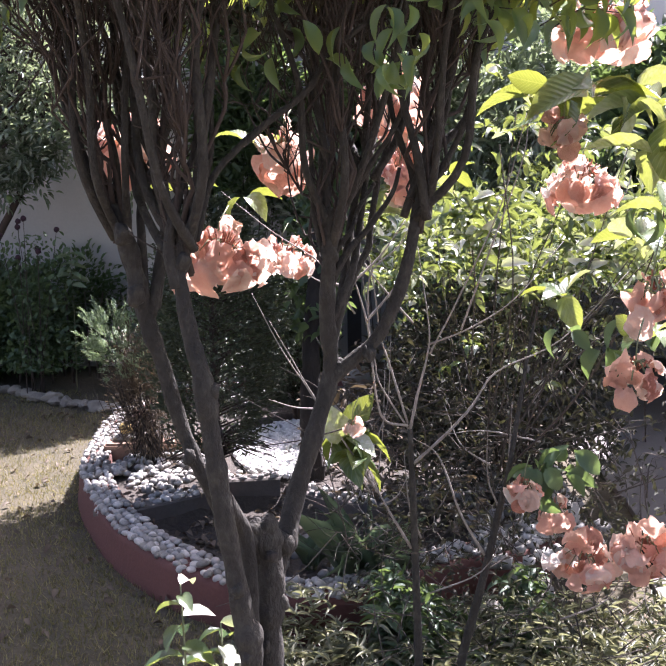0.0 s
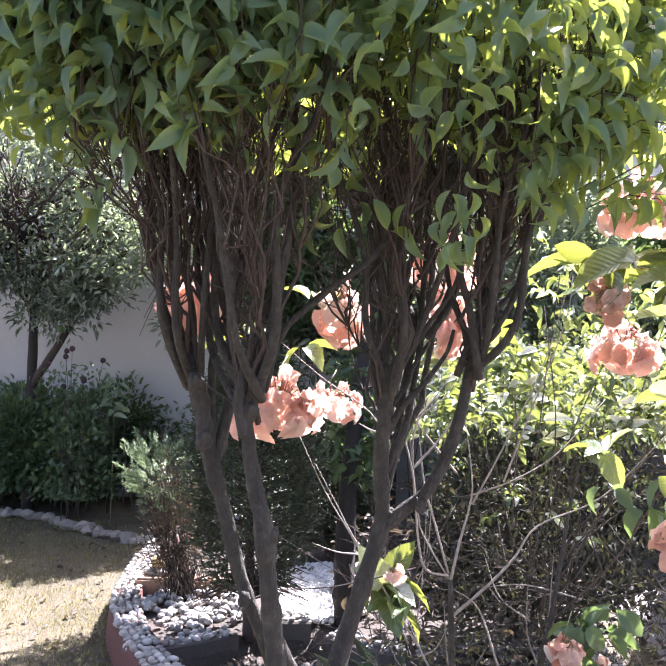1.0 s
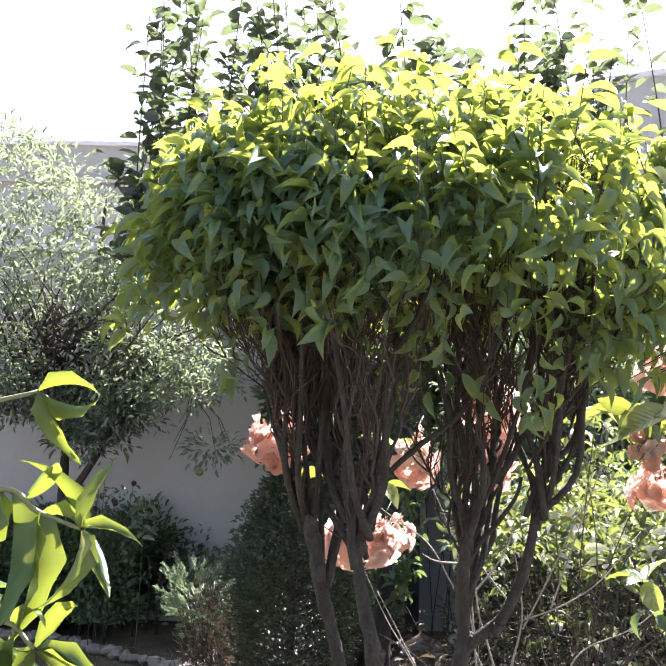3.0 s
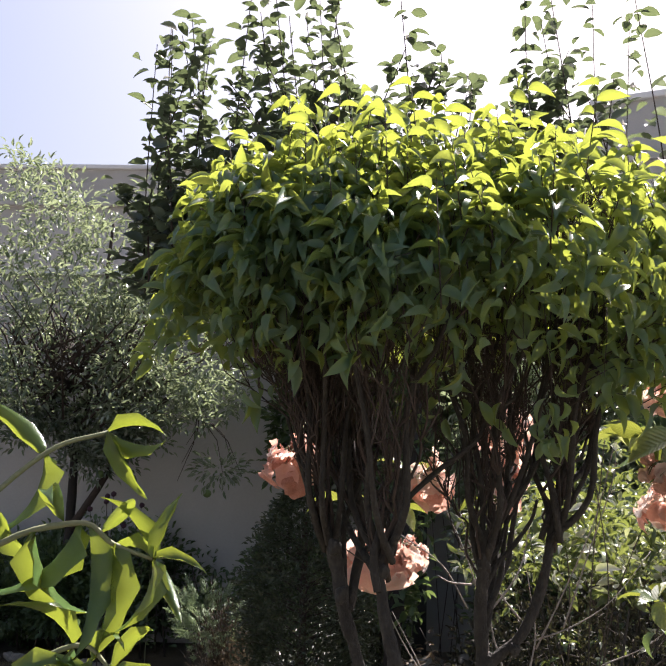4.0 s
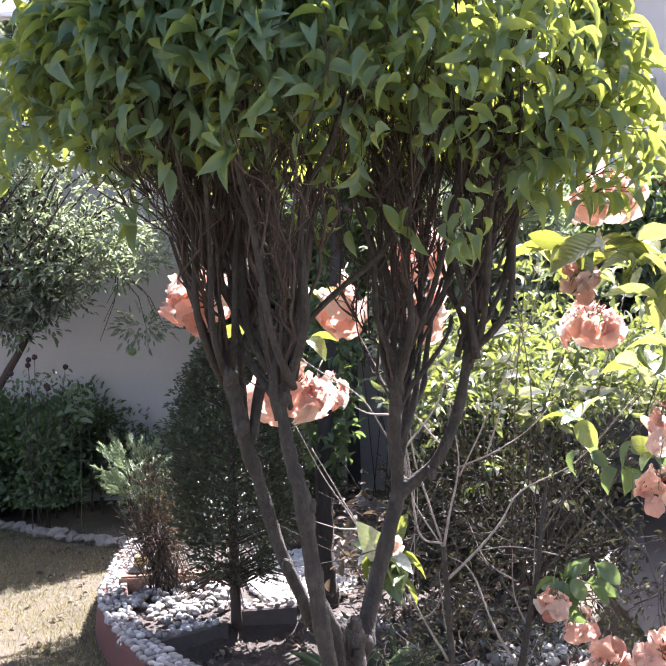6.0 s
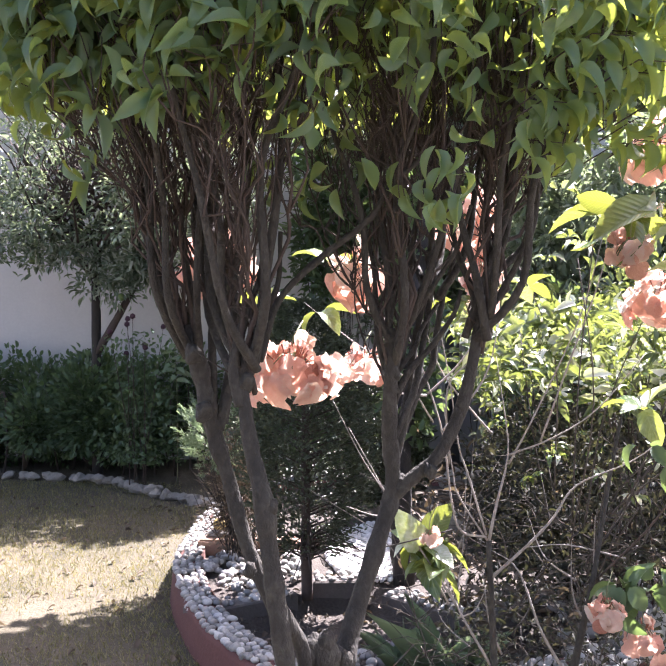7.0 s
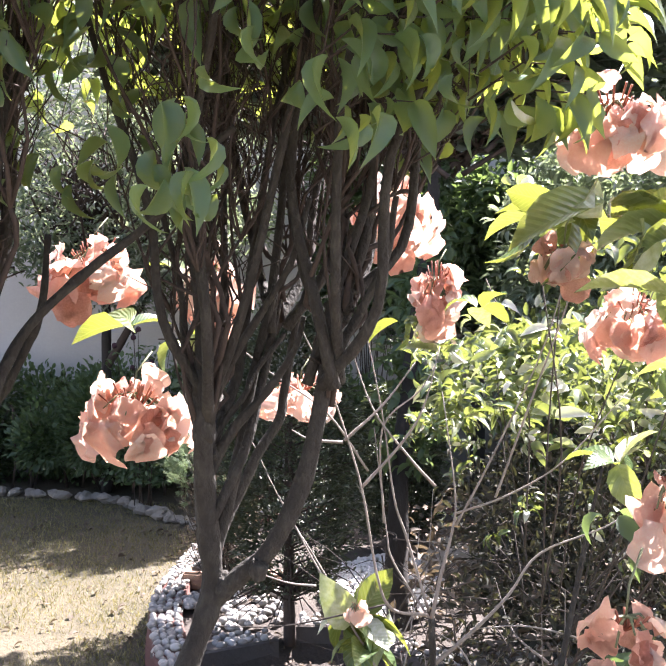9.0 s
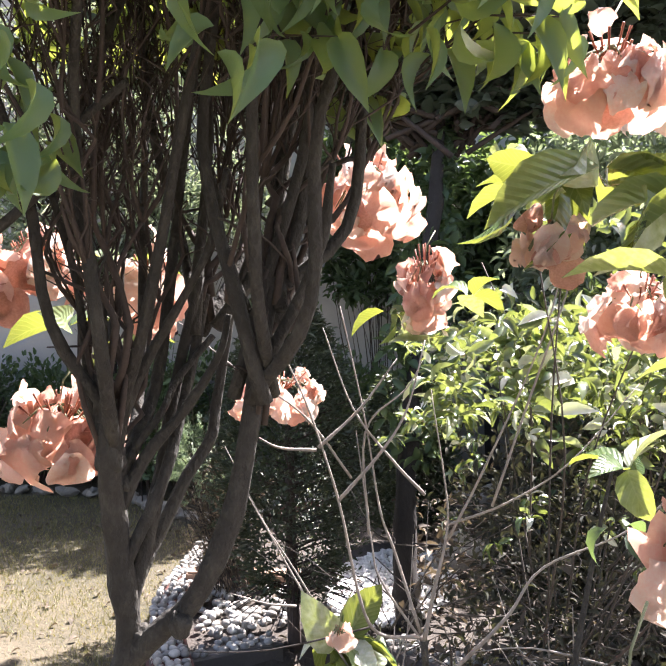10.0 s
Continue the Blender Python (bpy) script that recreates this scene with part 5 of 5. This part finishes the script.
def tall_tree():
    b = thing("tall_tree", (-0.1, 4.75, 0.2), "tall open tree with upright leafy shoots against the sky", "tree")
    limb("trunk", [(-0.1, 4.75, 0.2), (-0.11, 4.75, 0.6), (-0.07, 4.9, 1.3), (0.03, 5.2, 2.2), (0.05, 5.5, 2.8)], 0.058, 0.03, M_DARK_BARK, b, wobble=0.4)
    v, f = [], []
    # dark leaves close round the trunk
    q = []
    for _ in range(1100):
        u = rng.uniform(0, 1)
        a, r = rng.uniform(0, 6.28), 0.05 + 0.15 * rng.uniform() * math.sin(math.pi * min(1.0, u + 0.15))
        q.append((-0.08 + 0.14 * u + r * math.cos(a), 4.85 + 0.6 * u + r * math.sin(a), 0.95 + 1.7 * u))
    leaf_mass("trunk_foliage", leaf_shape(0.3, 0.6), q, rng.normal(0, 1, (1100, 3)), rng.uniform(0.05, 0.1, 1100), 0.45, M_HEDGE_LEAF, b, "dark leaves close round the trunk", kind="stuff")
    P, D, S = [], [], []

    def shoot(s, m, e, r0, every, size):
        line = smooth_line([s, m, e], 9)
        n = len(line)
        tube_into(v, f, [p - b.location for p in line], list(np.linspace(r0, 0.003, n)), 5)
        for i, p in enumerate(line):
            if i < 4:
                continue
            for _ in range(every):
                q = rng.uniform(0, 6.28)
                P.append(p + Vector(rng.normal(0, 0.035, 3))), D.append((math.cos(q), math.sin(q), 0.25 + rng.normal(0, 0.35))), S.append(size * rng.uniform(0.7, 1.2))

    base = Vector((0.05, 5.5, 2.7))
    for k in range(190):
        a, r = rng.uniform(0, 6.28), math.sqrt(rng.uniform(0, 1))
        e = Vector((-0.15 + 1.9 * r * math.cos(a), 5.7 + 0.8 * r * math.sin(a), 3.0 + 0.9 * (1 - 0.6 * r * r) + rng.uniform(-0.4, 0.4)))
        shoot(base + Vector(rng.normal(0, 0.12, 3)), base.lerp(e, 0.5) + Vector((0, 0, -0.12)), e, 0.016, 9, 0.115)
    for k in range(60):
        x, y = rng.uniform(-1.9, 1.9), rng.uniform(5.3, 6.1)
        z = 3.8 - 0.1 * x * x
        shoot(Vector((x, y, z - 0.5)), Vector((x + rng.normal(0, 0.06), y, z + 0.2)), Vector((x + rng.normal(0, 0.2), y, z + rng.uniform(0.6, 1.7))), 0.008, 3, 0.125)
    tagged(put("branch_mass", v, f, M_TWIG, b), kind="stuff")
    leaf_mass("crown", leaf_shape(0.3, 0.5), P, D, S, 0.55, M_BACK_LEAF, b, kind="stuff")


tall_tree()


def peach():
    b = thing("peach_sapling", (-0.74, 0.22, G), "young peach tree with long shining bright green leaves", "tree")
    limb("trunk", [(-0.74, 0.22, G), (-0.73, 0.22, 0.8), (-0.68, 0.22, 1.4), (-0.62, 0.22, 1.6)], 0.013, 0.006, M_GREEN_TWIG, b)
    shoots = [[(-0.62, 0.22, 1.6), (-0.53, 0.24, 1.71), (-0.459, 0.25, 1.737), (-0.43, 0.25, 1.722), (-0.398, 0.25, 1.711)],
              [(-0.64, 0.22, 1.5), (-0.53, 0.24, 1.6), (-0.456, 0.25, 1.645), (-0.425, 0.25, 1.628)],
              [(-0.62, 0.22, 1.6), (-0.56, 0.25, 1.72), (-0.5, 0.28, 1.79), (-0.45, 0.29, 1.81)]]
    for pts in shoots:
        limb("shoot", pts, 0.0032, 0.0016, M_GREEN_TWIG, b, sides=7)
    # each leaf: base, direction, length, which bend
    tip, low, high = Vector((-0.398, 0.25, 1.711)), Vector((-0.425, 0.25, 1.628)), Vector((-0.45, 0.29, 1.81))
    blades = [(tip, (-0.4, 0.1, 1.0), 0.062, 1), (tip, (0.25, 0.0, 0.9), 0.05, 0), (tip, (1.0, -0.1, 0.15), 0.042, 1), (tip, (0.5, 0.0, -0.9), 0.05, 0), (tip, (-0.5, 0.2, 0.55), 0.058, 2), (tip, (0.15, -0.3, -0.9), 0.06, 1),
              (Vector((-0.43, 0.25, 1.722)), (0.12, -0.1, -1.0), 0.086, 0), (Vector((-0.45, 0.25, 1.735)), (0.25, -0.1, -1.0), 0.09, 0), (Vector((-0.459, 0.25, 1.737)), (-0.3, 0.0, -1.0), 0.085, 1), (Vector((-0.44, 0.25, 1.73)), (0.5, 0.0, 0.5), 0.05, 1),
              (Vector((-0.47, 0.25, 1.738)), (-0.2, -0.2, 0.5), 0.07, 2), (Vector((-0.49, 0.245, 1.73)), (0.1, 0.1, -1.0), 0.09, 1), (low, (1.0, 0.0, -0.35), 0.062, 0), (low, (0.75, 0.1, -0.75), 0.07, 1), (low, (0.5, 0.0, 0.8), 0.06, 1),
              (low, (-0.3, 0.0, -0.8), 0.06, 1), (low, (0.1, -0.2, -1.0), 0.055, 0), (Vector((-0.44, 0.25, 1.636)), (0.3, 0.0, 1.0), 0.05, 2), (Vector((-0.44, 0.25, 1.636)), (-0.1, 0.0, -1.0), 0.07, 0), (Vector((-0.456, 0.25, 1.645)), (-0.3, -0.1, 0.7), 0.06, 1),
              (Vector((-0.456, 0.25, 1.645)), (0.3, 0.1, -1.0), 0.075, 1), (Vector((-0.47, 0.25, 1.64)), (0.6, 0.0, -0.5), 0.07, 2), (Vector((-0.5, 0.245, 1.62)), (0.2, 0.0, -1.0), 0.08, 0), (Vector((-0.5, 0.245, 1.62)), (0.6, -0.1, 0.3), 0.07, 1),
              (high, (0.7, 0.1, 0.35), 0.05, 1), (high, (0.45, 0.0, -0.9), 0.06, 0), (high, (0.85, 0.0, -0.5), 0.06, 1), (Vector((-0.5, 0.28, 1.79)), (0.1, 0.1, -1.0), 0.07, 1), (Vector((-0.5, 0.28, 1.79)), (-0.4, 0.0, 0.4), 0.07, 1), (Vector((-0.53, 0.265, 1.75)), (0.3, -0.1, -0.8), 0.08, 2)]
    sh = [leaf_shape(0.4, c, widths=(0.08, 0.52, 0.88, 1.0, 0.86, 0.6, 0.3, 0.0), us=(0, 0.08, 0.2, 0.36, 0.54, 0.72, 0.88, 1.0), ripple=0.03) for c in (0.7, 1.3, 2.2)]
    for bend in range(3):
        sel = [q for q in blades if q[3] == bend]
        leaf_parts("leaf", [sh[bend]], [q[0] for q in sel], [q[1] for q in sel], [q[2] * 1.15 for q in sel], 0.2, M_PEACH_LEAF, b, twist=0.8)


peach()


def sprout(x, y, z, h, n, size, mat, name, label):
    b = thing(name, (x, y, z), label, "plant")
    limb("stem", [(x, y, z), (x + 0.01, y, z + h * 0.5), (x, y, z + h * 0.96)], 0.005, 0.0016, M_GREEN_TWIG, b, sides=6)
    P, D, S = [], [], []
    for k in range(n):
        a = k * 2.4
        P.append(Vector((x, y, z + h * (0.72 + 0.26 * k / n)))), D.append((math.cos(a), math.sin(a), 0.1)), S.append(size * rng.uniform(0.8, 1.2))
    leaf_parts("leaf", [leaf_shape(0.3, 0.7), leaf_shape(0.3, 1.0)], P, D, S, 0.45, mat, b)


sprout(-0.29, 1.6, G, 0.93, 12, 0.07, M_GLINT_LEAF, "young_plant", "young upright plant with light green leaves")
sprout(-0.215, 1.58, G, 0.86, 14, 0.06, M_GLINT_LEAF, "young_plant", "young upright plant with light green leaves")
sprout(-2.18, 7.75, G, 1.27, 16, 0.15, M_SILVER, "pale_spike_plant", "tall plant with a pale whorl of narrow leaves")


def roses():
    b = thing("rose_bush", (-2.42, 7.45, G), "thin rose bush with small dark dried heads", "bush")
    v, f = [], []
    tips = []
    for k in range(8):
        e = Vector((rng.normal(0, 0.14), rng.normal(0, 0.08), rng.uniform(1.15, 1.5)))
        s = Vector((rng.normal(0, 0.04), 0, 0))
        tube_into(v, f, smooth_line([s, s.lerp(e, 0.6), e], 3), list(np.linspace(0.005, 0.002, 7)), 5)
        tips.append(e)
    tagged(put("cane_tuft", v, f, M_TWIG, b), kind="stuff")
    for e in tips:
        o = rock("dried_head", (0.05, 0.05, 0.05), M_ROSE, b, "dark dried flower head", 1, 0.3, 2)
        o.location = e
    P = [Vector((-2.42, 7.45, G)) + Vector((rng.normal(0, 0.17), rng.normal(0, 0.1), 0.25 + 1.1 * rng.uniform() ** 1.6)) for _ in range(900)]
    leaf_mass("foliage", leaf_shape(0.2, 0.5), P, rng.normal(0, 1, (900, 3)), rng.uniform(0.03, 0.065, 900), 0.55, M_HEDGE_LEAF, b, kind="stuff")


roses()


def undergrowth():
    """Low leafy cover in and round the bed."""
    P, D, S = [], [], []
    for _ in range(2300):
        x, y = rng.uniform(-0.35, 1.2), rng.uniform(1.9, 3.1)
        z = 0.12 + abs(rng.normal(0, 0.09)) + 0.08 * noise.noise(Vector((x * 3, y * 3, 1)))
        a = rng.uniform(0, 6.28)
        for k in range(5):
            P.append((x, y, max(z, G + 0.02))), D.append((math.cos(a + k * 1.3), math.sin(a + k * 1.3), rng.uniform(0.0, 1.2))), S.append(rng.uniform(0.03, 0.075))
    tagged(leaf_mass("ground_cover", leaf_shape(0.3, 0.7), P, D, S, 0.17, M_COVER), "low tangled ground cover with thin narrow leaves", "ground cover", kind="stuff")
    P, D, S = [], [], []
    for _ in range(330):
        x = rng.uniform(0.15, 0.75)
        y = 2.85 + 0.3 * max(0.0, x) + rng.normal(0, 0.13)
        z = 0.14 + 0.3 * rng.uniform() * (0.55 + 0.45 * math.sin(x * 9))
        a = rng.uniform(0, 6.28)
        for k in range(6):
            P.append((x, y, z)), D.append((math.cos(a + k), math.sin(a + k), rng.uniform(-0.3, 0.9))), S.append(rng.uniform(0.04, 0.1))
    tagged(leaf_mass("ground_cover", leaf_shape(0.3, 1.0), P, D, S, 0.3, M_HEDGE_LEAF), "dark green tangled leaves at the planter foot", "ground cover", kind="stuff")
    P, D, S = [], [], []
    for _ in range(1300):
        a = rng.uniform(0, 6.28)
        x, y = 0.55 + 0.75 * math.sqrt(rng.uniform()) * math.cos(a), 5.2 + 1.6 * math.sqrt(rng.uniform()) * math.sin(a)
        P.append((x, y, 0.25 + abs(rng.normal(0, 0.22)))), D.append(tuple(rng.normal(0, 1, 2)) + (0.5,)), S.append(rng.uniform(0.04, 0.1))
    tagged(leaf_mass("ground_cover", leaf_shape(0.3, 0.7), P, D, S, 0.35, M_DRY), "low dry brown cover between the boulders", "ground cover", kind="stuff")


undergrowth()

# ---- stones of the bed ----
for x, y, z, s, lab in ((0.74, 3.36, 0.17, (0.2, 0.16, 0.22), 1), (0.6, 3.2, 0.14, (0.14, 0.12, 0.14), 8), (1.35, 6.3, 0.5, (0.34, 0.3, 0.75), 2), (0.25, 7.2, 0.27, (0.28, 0.2, 0.2), 3), (0.5, 6.6, 0.35, (0.4, 0.35, 0.3), 4), (-0.1, 6.4, 0.3, (0.3, 0.3, 0.22), 5), (1.0, 3.85, 0.3, (0.2, 0.2, 0.2), 6), (0.1, 5.6, 0.3, (0.35, 0.3, 0.25), 7)):
    r_ = tagged(rock("boulder", s, M_STONE, None, "", lab, 0.35), "rough grey garden boulder in the bed", "rock", "rockery stones")
    r_.location = (x, y, z)


def ledge():
    b = thing("low_ledge", (-1.07, 5.2, 0.22), "low brown masonry ledge among the pebbles", "ledge")
    for k, (dx, w) in enumerate(((-0.12, 0.26), (0.2, 0.3))):
        o = block("block", (w, 0.12, 0.1), M_BROWN, b, bevel=0.012)
        o.location = (dx, 0.02 * k, 0.05)
    o = rock("stone_slab", (0.24, 0.14, 0.05), M_STONE, None, "", 3, 0.15)
    tagged(o, "flat pale stone lying on the brown ledge", "stone").location = (-1.17, 5.26, 0.335)
    o = rock("gourd", (0.085, 0.085, 0.075), M_OCHRE, None, "", 5, 0.06)
    tagged(o, "round ochre gourd on a flat stone", "gourd").location = (-1.21, 5.26, 0.385)


ledge()


def stake():
    b = thing("stake", (-1.42, 6.25, 0.2), "thin leaning wooden garden stake", "stake")
    limb("rod", [(-1.42, 6.25, 0.2), (-1.39, 6.25, 0.4), (-1.36, 6.25, 0.62)], 0.012, 0.011, M_PALE_TWIG, b, wobble=0.05)


stake()


def gravel_patch():
    b = thing("pale_gravel", (-0.25, 5.0, 0.22), "patch of pale white gravel in the sunny bed", "gravel")
    spots = []
    for _ in range(2600):
        a, r = rng.uniform(0, 6.28), math.sqrt(rng.uniform(0, 1))
        x, y = -0.24 + 0.33 * r * math.cos(a), 5.3 + 0.62 * r * math.sin(a)
        spots.append((x, y, 0.245 + rng.uniform(0, 0.015), rng.uniform(0.022, 0.04)))
    joined_pebbles("gravel", spots, b, M_GRAVEL, "")


gravel_patch()

# edging stones of the far bed
edging = thing("stone_edging", (-3.0, 7.5, G), "row of rounded pale stones edging the far bed", "edging")
EDGE_MESHES = []
for s_ in (11, 12, 13, 14, 15):
    bm_ = bmesh.new()
    bmesh.ops.create_icosphere(bm_, subdivisions=2, radius=0.5)
    for v_ in bm_.verts:
        k_ = 1 + 0.55 * noise.noise(v_.co * 1.9 + Vector((s_ * 3.7, 0, 1))) + 0.2 * noise.noise(v_.co * 5 + Vector((0, s_, 0)))
        v_.co = Vector((v_.co.x * k_ * 1.15, v_.co.y * k_ * 0.8, v_.co.z * k_ * 0.62))
    me_ = bpy.data.meshes.new("edging_stone")
    bm_.to_mesh(me_)
    bm_.free()
    me_.materials.append(M_STONE)
    EDGE_MESHES.append(me_)
edge_line = smooth_line([(-6.5, 8.0, G), (-4.4, 7.95, G), (-2.9, 7.75, G), (-2.4, 7.35, G), (-1.95, 7.05, G), (-1.55, 6.85, G)], 12)
run, last = 0.0, edge_line[0]
for p in edge_line[1:]:
    d_ = (p - last).length
    run += d_
    while run > 0.115:
        run -= 0.115
        lay_pebble(p + Vector((rng.normal(0, 0.015), rng.normal(0, 0.015), 0.035)), rng.uniform(0.11, 0.17), edging, 0.2, "edging_stone", EDGE_MESHES)
    last = p


# pebbles on the rim: those near the lawn one by one, the others joined
def rim_pebbles():
    joined = []
    count = 0
    n = len(rim_line)
    for i in range(n):
        p, p2, q = rim_line[i], rim_line[(i + 1) % n], rim_in[i]
        length = (p2 - p).length
        steps = max(1, round(length / 0.036))
        for s in range(steps):
            for row in range(4):
                c = p.lerp(p2, (s + rng.uniform(0.2, 0.8)) / steps) + q * (0.02 + row * 0.038 + rng.normal(0, 0.004))
                place = (c.x, c.y, RIM_Z + 0.008 + rng.normal(0, 0.005))
                size = rng.uniform(0.036, 0.052)
                if c.x < -0.15 and 3.0 < c.y < 4.9 and count < 290:
                    lay_pebble(place, size, planter, 0.2)
                    count += 1
                else:
                    joined.append((*place, size))
    joined_pebbles("rim_pebble_band", joined, planter, M_PEBBLE, "rounded grey pebbles set along the rim")


rim_pebbles()


def kerb(pts, top, label):
    """A low masonry kerb that steps the bed, set with pebbles along its top."""
    b = thing("bed_kerb", (*pts[0], 0.1), label, "kerb", "kerbs of the bed")
    v, f = [], []
    line = smooth_line([(x, y, 0) for x, y in pts], 5)
    n = len(line)
    for i, p in enumerate(line):
        d = (line[min(i + 1, n - 1)] - line[max(i - 1, 0)]).normalized()
        s = Vector((-d.y, d.x, 0)) * 0.1
        for a, z in ((p, 0.06), (p, top - 0.008), (p + s * 0.08, top), (p + s, top), (p + s, 0.06)):
            v.append((a.x - pts[0][0], a.y - pts[0][1], z - 0.1))
    for i in range(n - 1):
        for k in range(4):
            f.append((i * 5 + k, i * 5 + 5 + k, i * 5 + 6 + k, i * 5 + 1 + k))
    f += [(0, 1, 2, 3, 4), tuple(5 * (n - 1) + k for k in (4, 3, 2, 1, 0))]
    put("wall", v, f, M_KERB, b, smooth=False)
    for i in range(n - 1):
        d = line[i + 1] - line[i]
        s = Vector((-d.y, d.x, 0)).normalized()
        m = max(1, round(d.length / 0.052))
        for k in range(m):
            for row in range(3):
                c = line[i].lerp(line[i + 1], (k + rng.uniform(0.2, 0.8)) / m) + s * (0.03 + row * 0.045 + rng.normal(0, 0.006))
                lay_pebble((c.x, c.y, top + 0.006 + rng.normal(0, 0.004)), rng.uniform(0.038, 0.055), b, 0.25)


kerb(KERBS[0], 0.245, "low dark masonry kerb topped with grey pebbles")
kerb(KERBS[1], 0.27, "short brown masonry kerb heaped with grey pebbles")
kerb(KERBS[2], 0.235, "low masonry kerb topped with pebbles behind strap leaves")


def bed_pebbles():
    b = thing("pebble_bed", (-0.9, 4.75, 0.2), "loose heap of rounded grey and white pebbles", "pebbles")
    count = 0
    spots = []
    for _ in range(2200):
        x, y = rng.uniform(-1.3, 0.3), rng.uniform(3.45, 5.35)
        if math.hypot((x + 0.92) / 0.3, (y - 4.85) / 0.38) < 1 and noise.noise(Vector((x * 5, y * 5, 2))) > -0.25:
            spots.append((x, y, 0.25 + rng.uniform(0, 0.02), rng.uniform(0.036, 0.06)))
        elif 3.5 < y < 4.1 and x > -0.35 and rng.uniform() < 0.3:
            spots.append((x, y, soil_z(x, y) + 0.012, rng.uniform(0.045, 0.075)))
    for s in spots[:240]:
        lay_pebble(s[:3], s[3], b)
    joined_pebbles("pebble_heap", spots[240:], b, M_PEBBLE, "")
    far = [(rng.uniform(0.6, 1.15), rng.uniform(3.4, 4.6), rng.uniform(0.24, 0.32), rng.uniform(0.05, 0.09)) for _ in range(160)]
    joined_pebbles("pebble_heap", far, b, M_PEBBLE, "")


bed_pebbles()


def grass():
    n = 170000
    x, y = rng.uniform(-4.5, -0.3, n), rng.uniform(1.5, 7.8, n)
    wide = rng.uniform(0, 1, n) < 0.45
    x, y = np.where(wide, rng.uniform(-9.0, 1.2, n), x), np.where(wide, rng.uniform(-9.0, 7.8, n), y)
    keep = []
    poly = [(p.x, p.y) for p in rim_line]
    inside = np.zeros(n, bool)
    j = len(poly) - 1
    for i in range(len(poly)):
        (xi, yi), (xj, yj) = poly[i], poly[j]
        cross = ((yi > y) != (yj > y)) & (x < (xj - xi) * (y - yi) / (yj - yi + 1e-12) + xi)
        inside ^= cross
        j = i
    bare = np.array([noise.noise(Vector((a * 1.3, b * 1.3, 5))) for a, b in zip(x, y)])
    ok = ~inside & (bare + rng.normal(0, 0.15, n) < 0.28)
    x, y = x[ok], y[ok]
    n = len(x)
    a = rng.uniform(0, 6.28, n)
    h, w = rng.uniform(0.012, 0.04, n), rng.uniform(0.0018, 0.004, n)
    base = np.stack([x, y, np.full(n, G - 0.004)], 1)
    side = np.stack([np.cos(a) * w, np.sin(a) * w, np.zeros(n)], 1)
    lean = np.stack([rng.normal(0, 0.014, n), rng.normal(0, 0.014, n), h], 1)
    v = np.stack([base - side, base + side, base + lean], 1).reshape(-1, 3)
    me = bpy.data.meshes.new("grass")
    me.from_pydata(v, [], np.arange(3 * n).reshape(-1, 3).tolist())
    me.materials.append(M_GRASS)
    tagged(new("grass", me), "short dry yellow-green lawn grass", "grass", kind="stuff")


grass()


def litter():
    """Fallen dry leaves on the lawn and in the bed."""
    P, D, S = [], [], []
    for _ in range(420):
        x, y = rng.uniform(-3.5, -0.6), rng.uniform(2.2, 7.4)
        P.append((x, y, G + 0.02)), D.append((*rng.normal(0, 1, 2), 0.1)), S.append(rng.uniform(0.03, 0.06))
    for _ in range(260):
        a, r = rng.uniform(0, 6.28), math.sqrt(rng.uniform())
        x, y = -0.1 + 1.0 * r * math.cos(a), 5.1 + 1.6 * r * math.sin(a)
        P.append((x, y, soil_z(x, y) + rng.uniform(0.02, 0.05))), D.append((*rng.normal(0, 1, 2), 0.2)), S.append(rng.uniform(0.02, 0.045))
    for _ in range(420):
        x, y = rng.uniform(-0.75, 0.7), rng.uniform(3.4, 4.5)
        P.append((x, y, soil_z(x, y) + rng.uniform(0.005, 0.03))), D.append((*rng.normal(0, 1, 2), 0.2)), S.append(rng.uniform(0.025, 0.06))
    tagged(leaf_mass("leaf_litter", leaf_shape(0.4, 1.0), P, D, S, 0.5, M_DRY), "scattered dry brown fallen leaves", "leaf litter", kind="stuff")


litter()
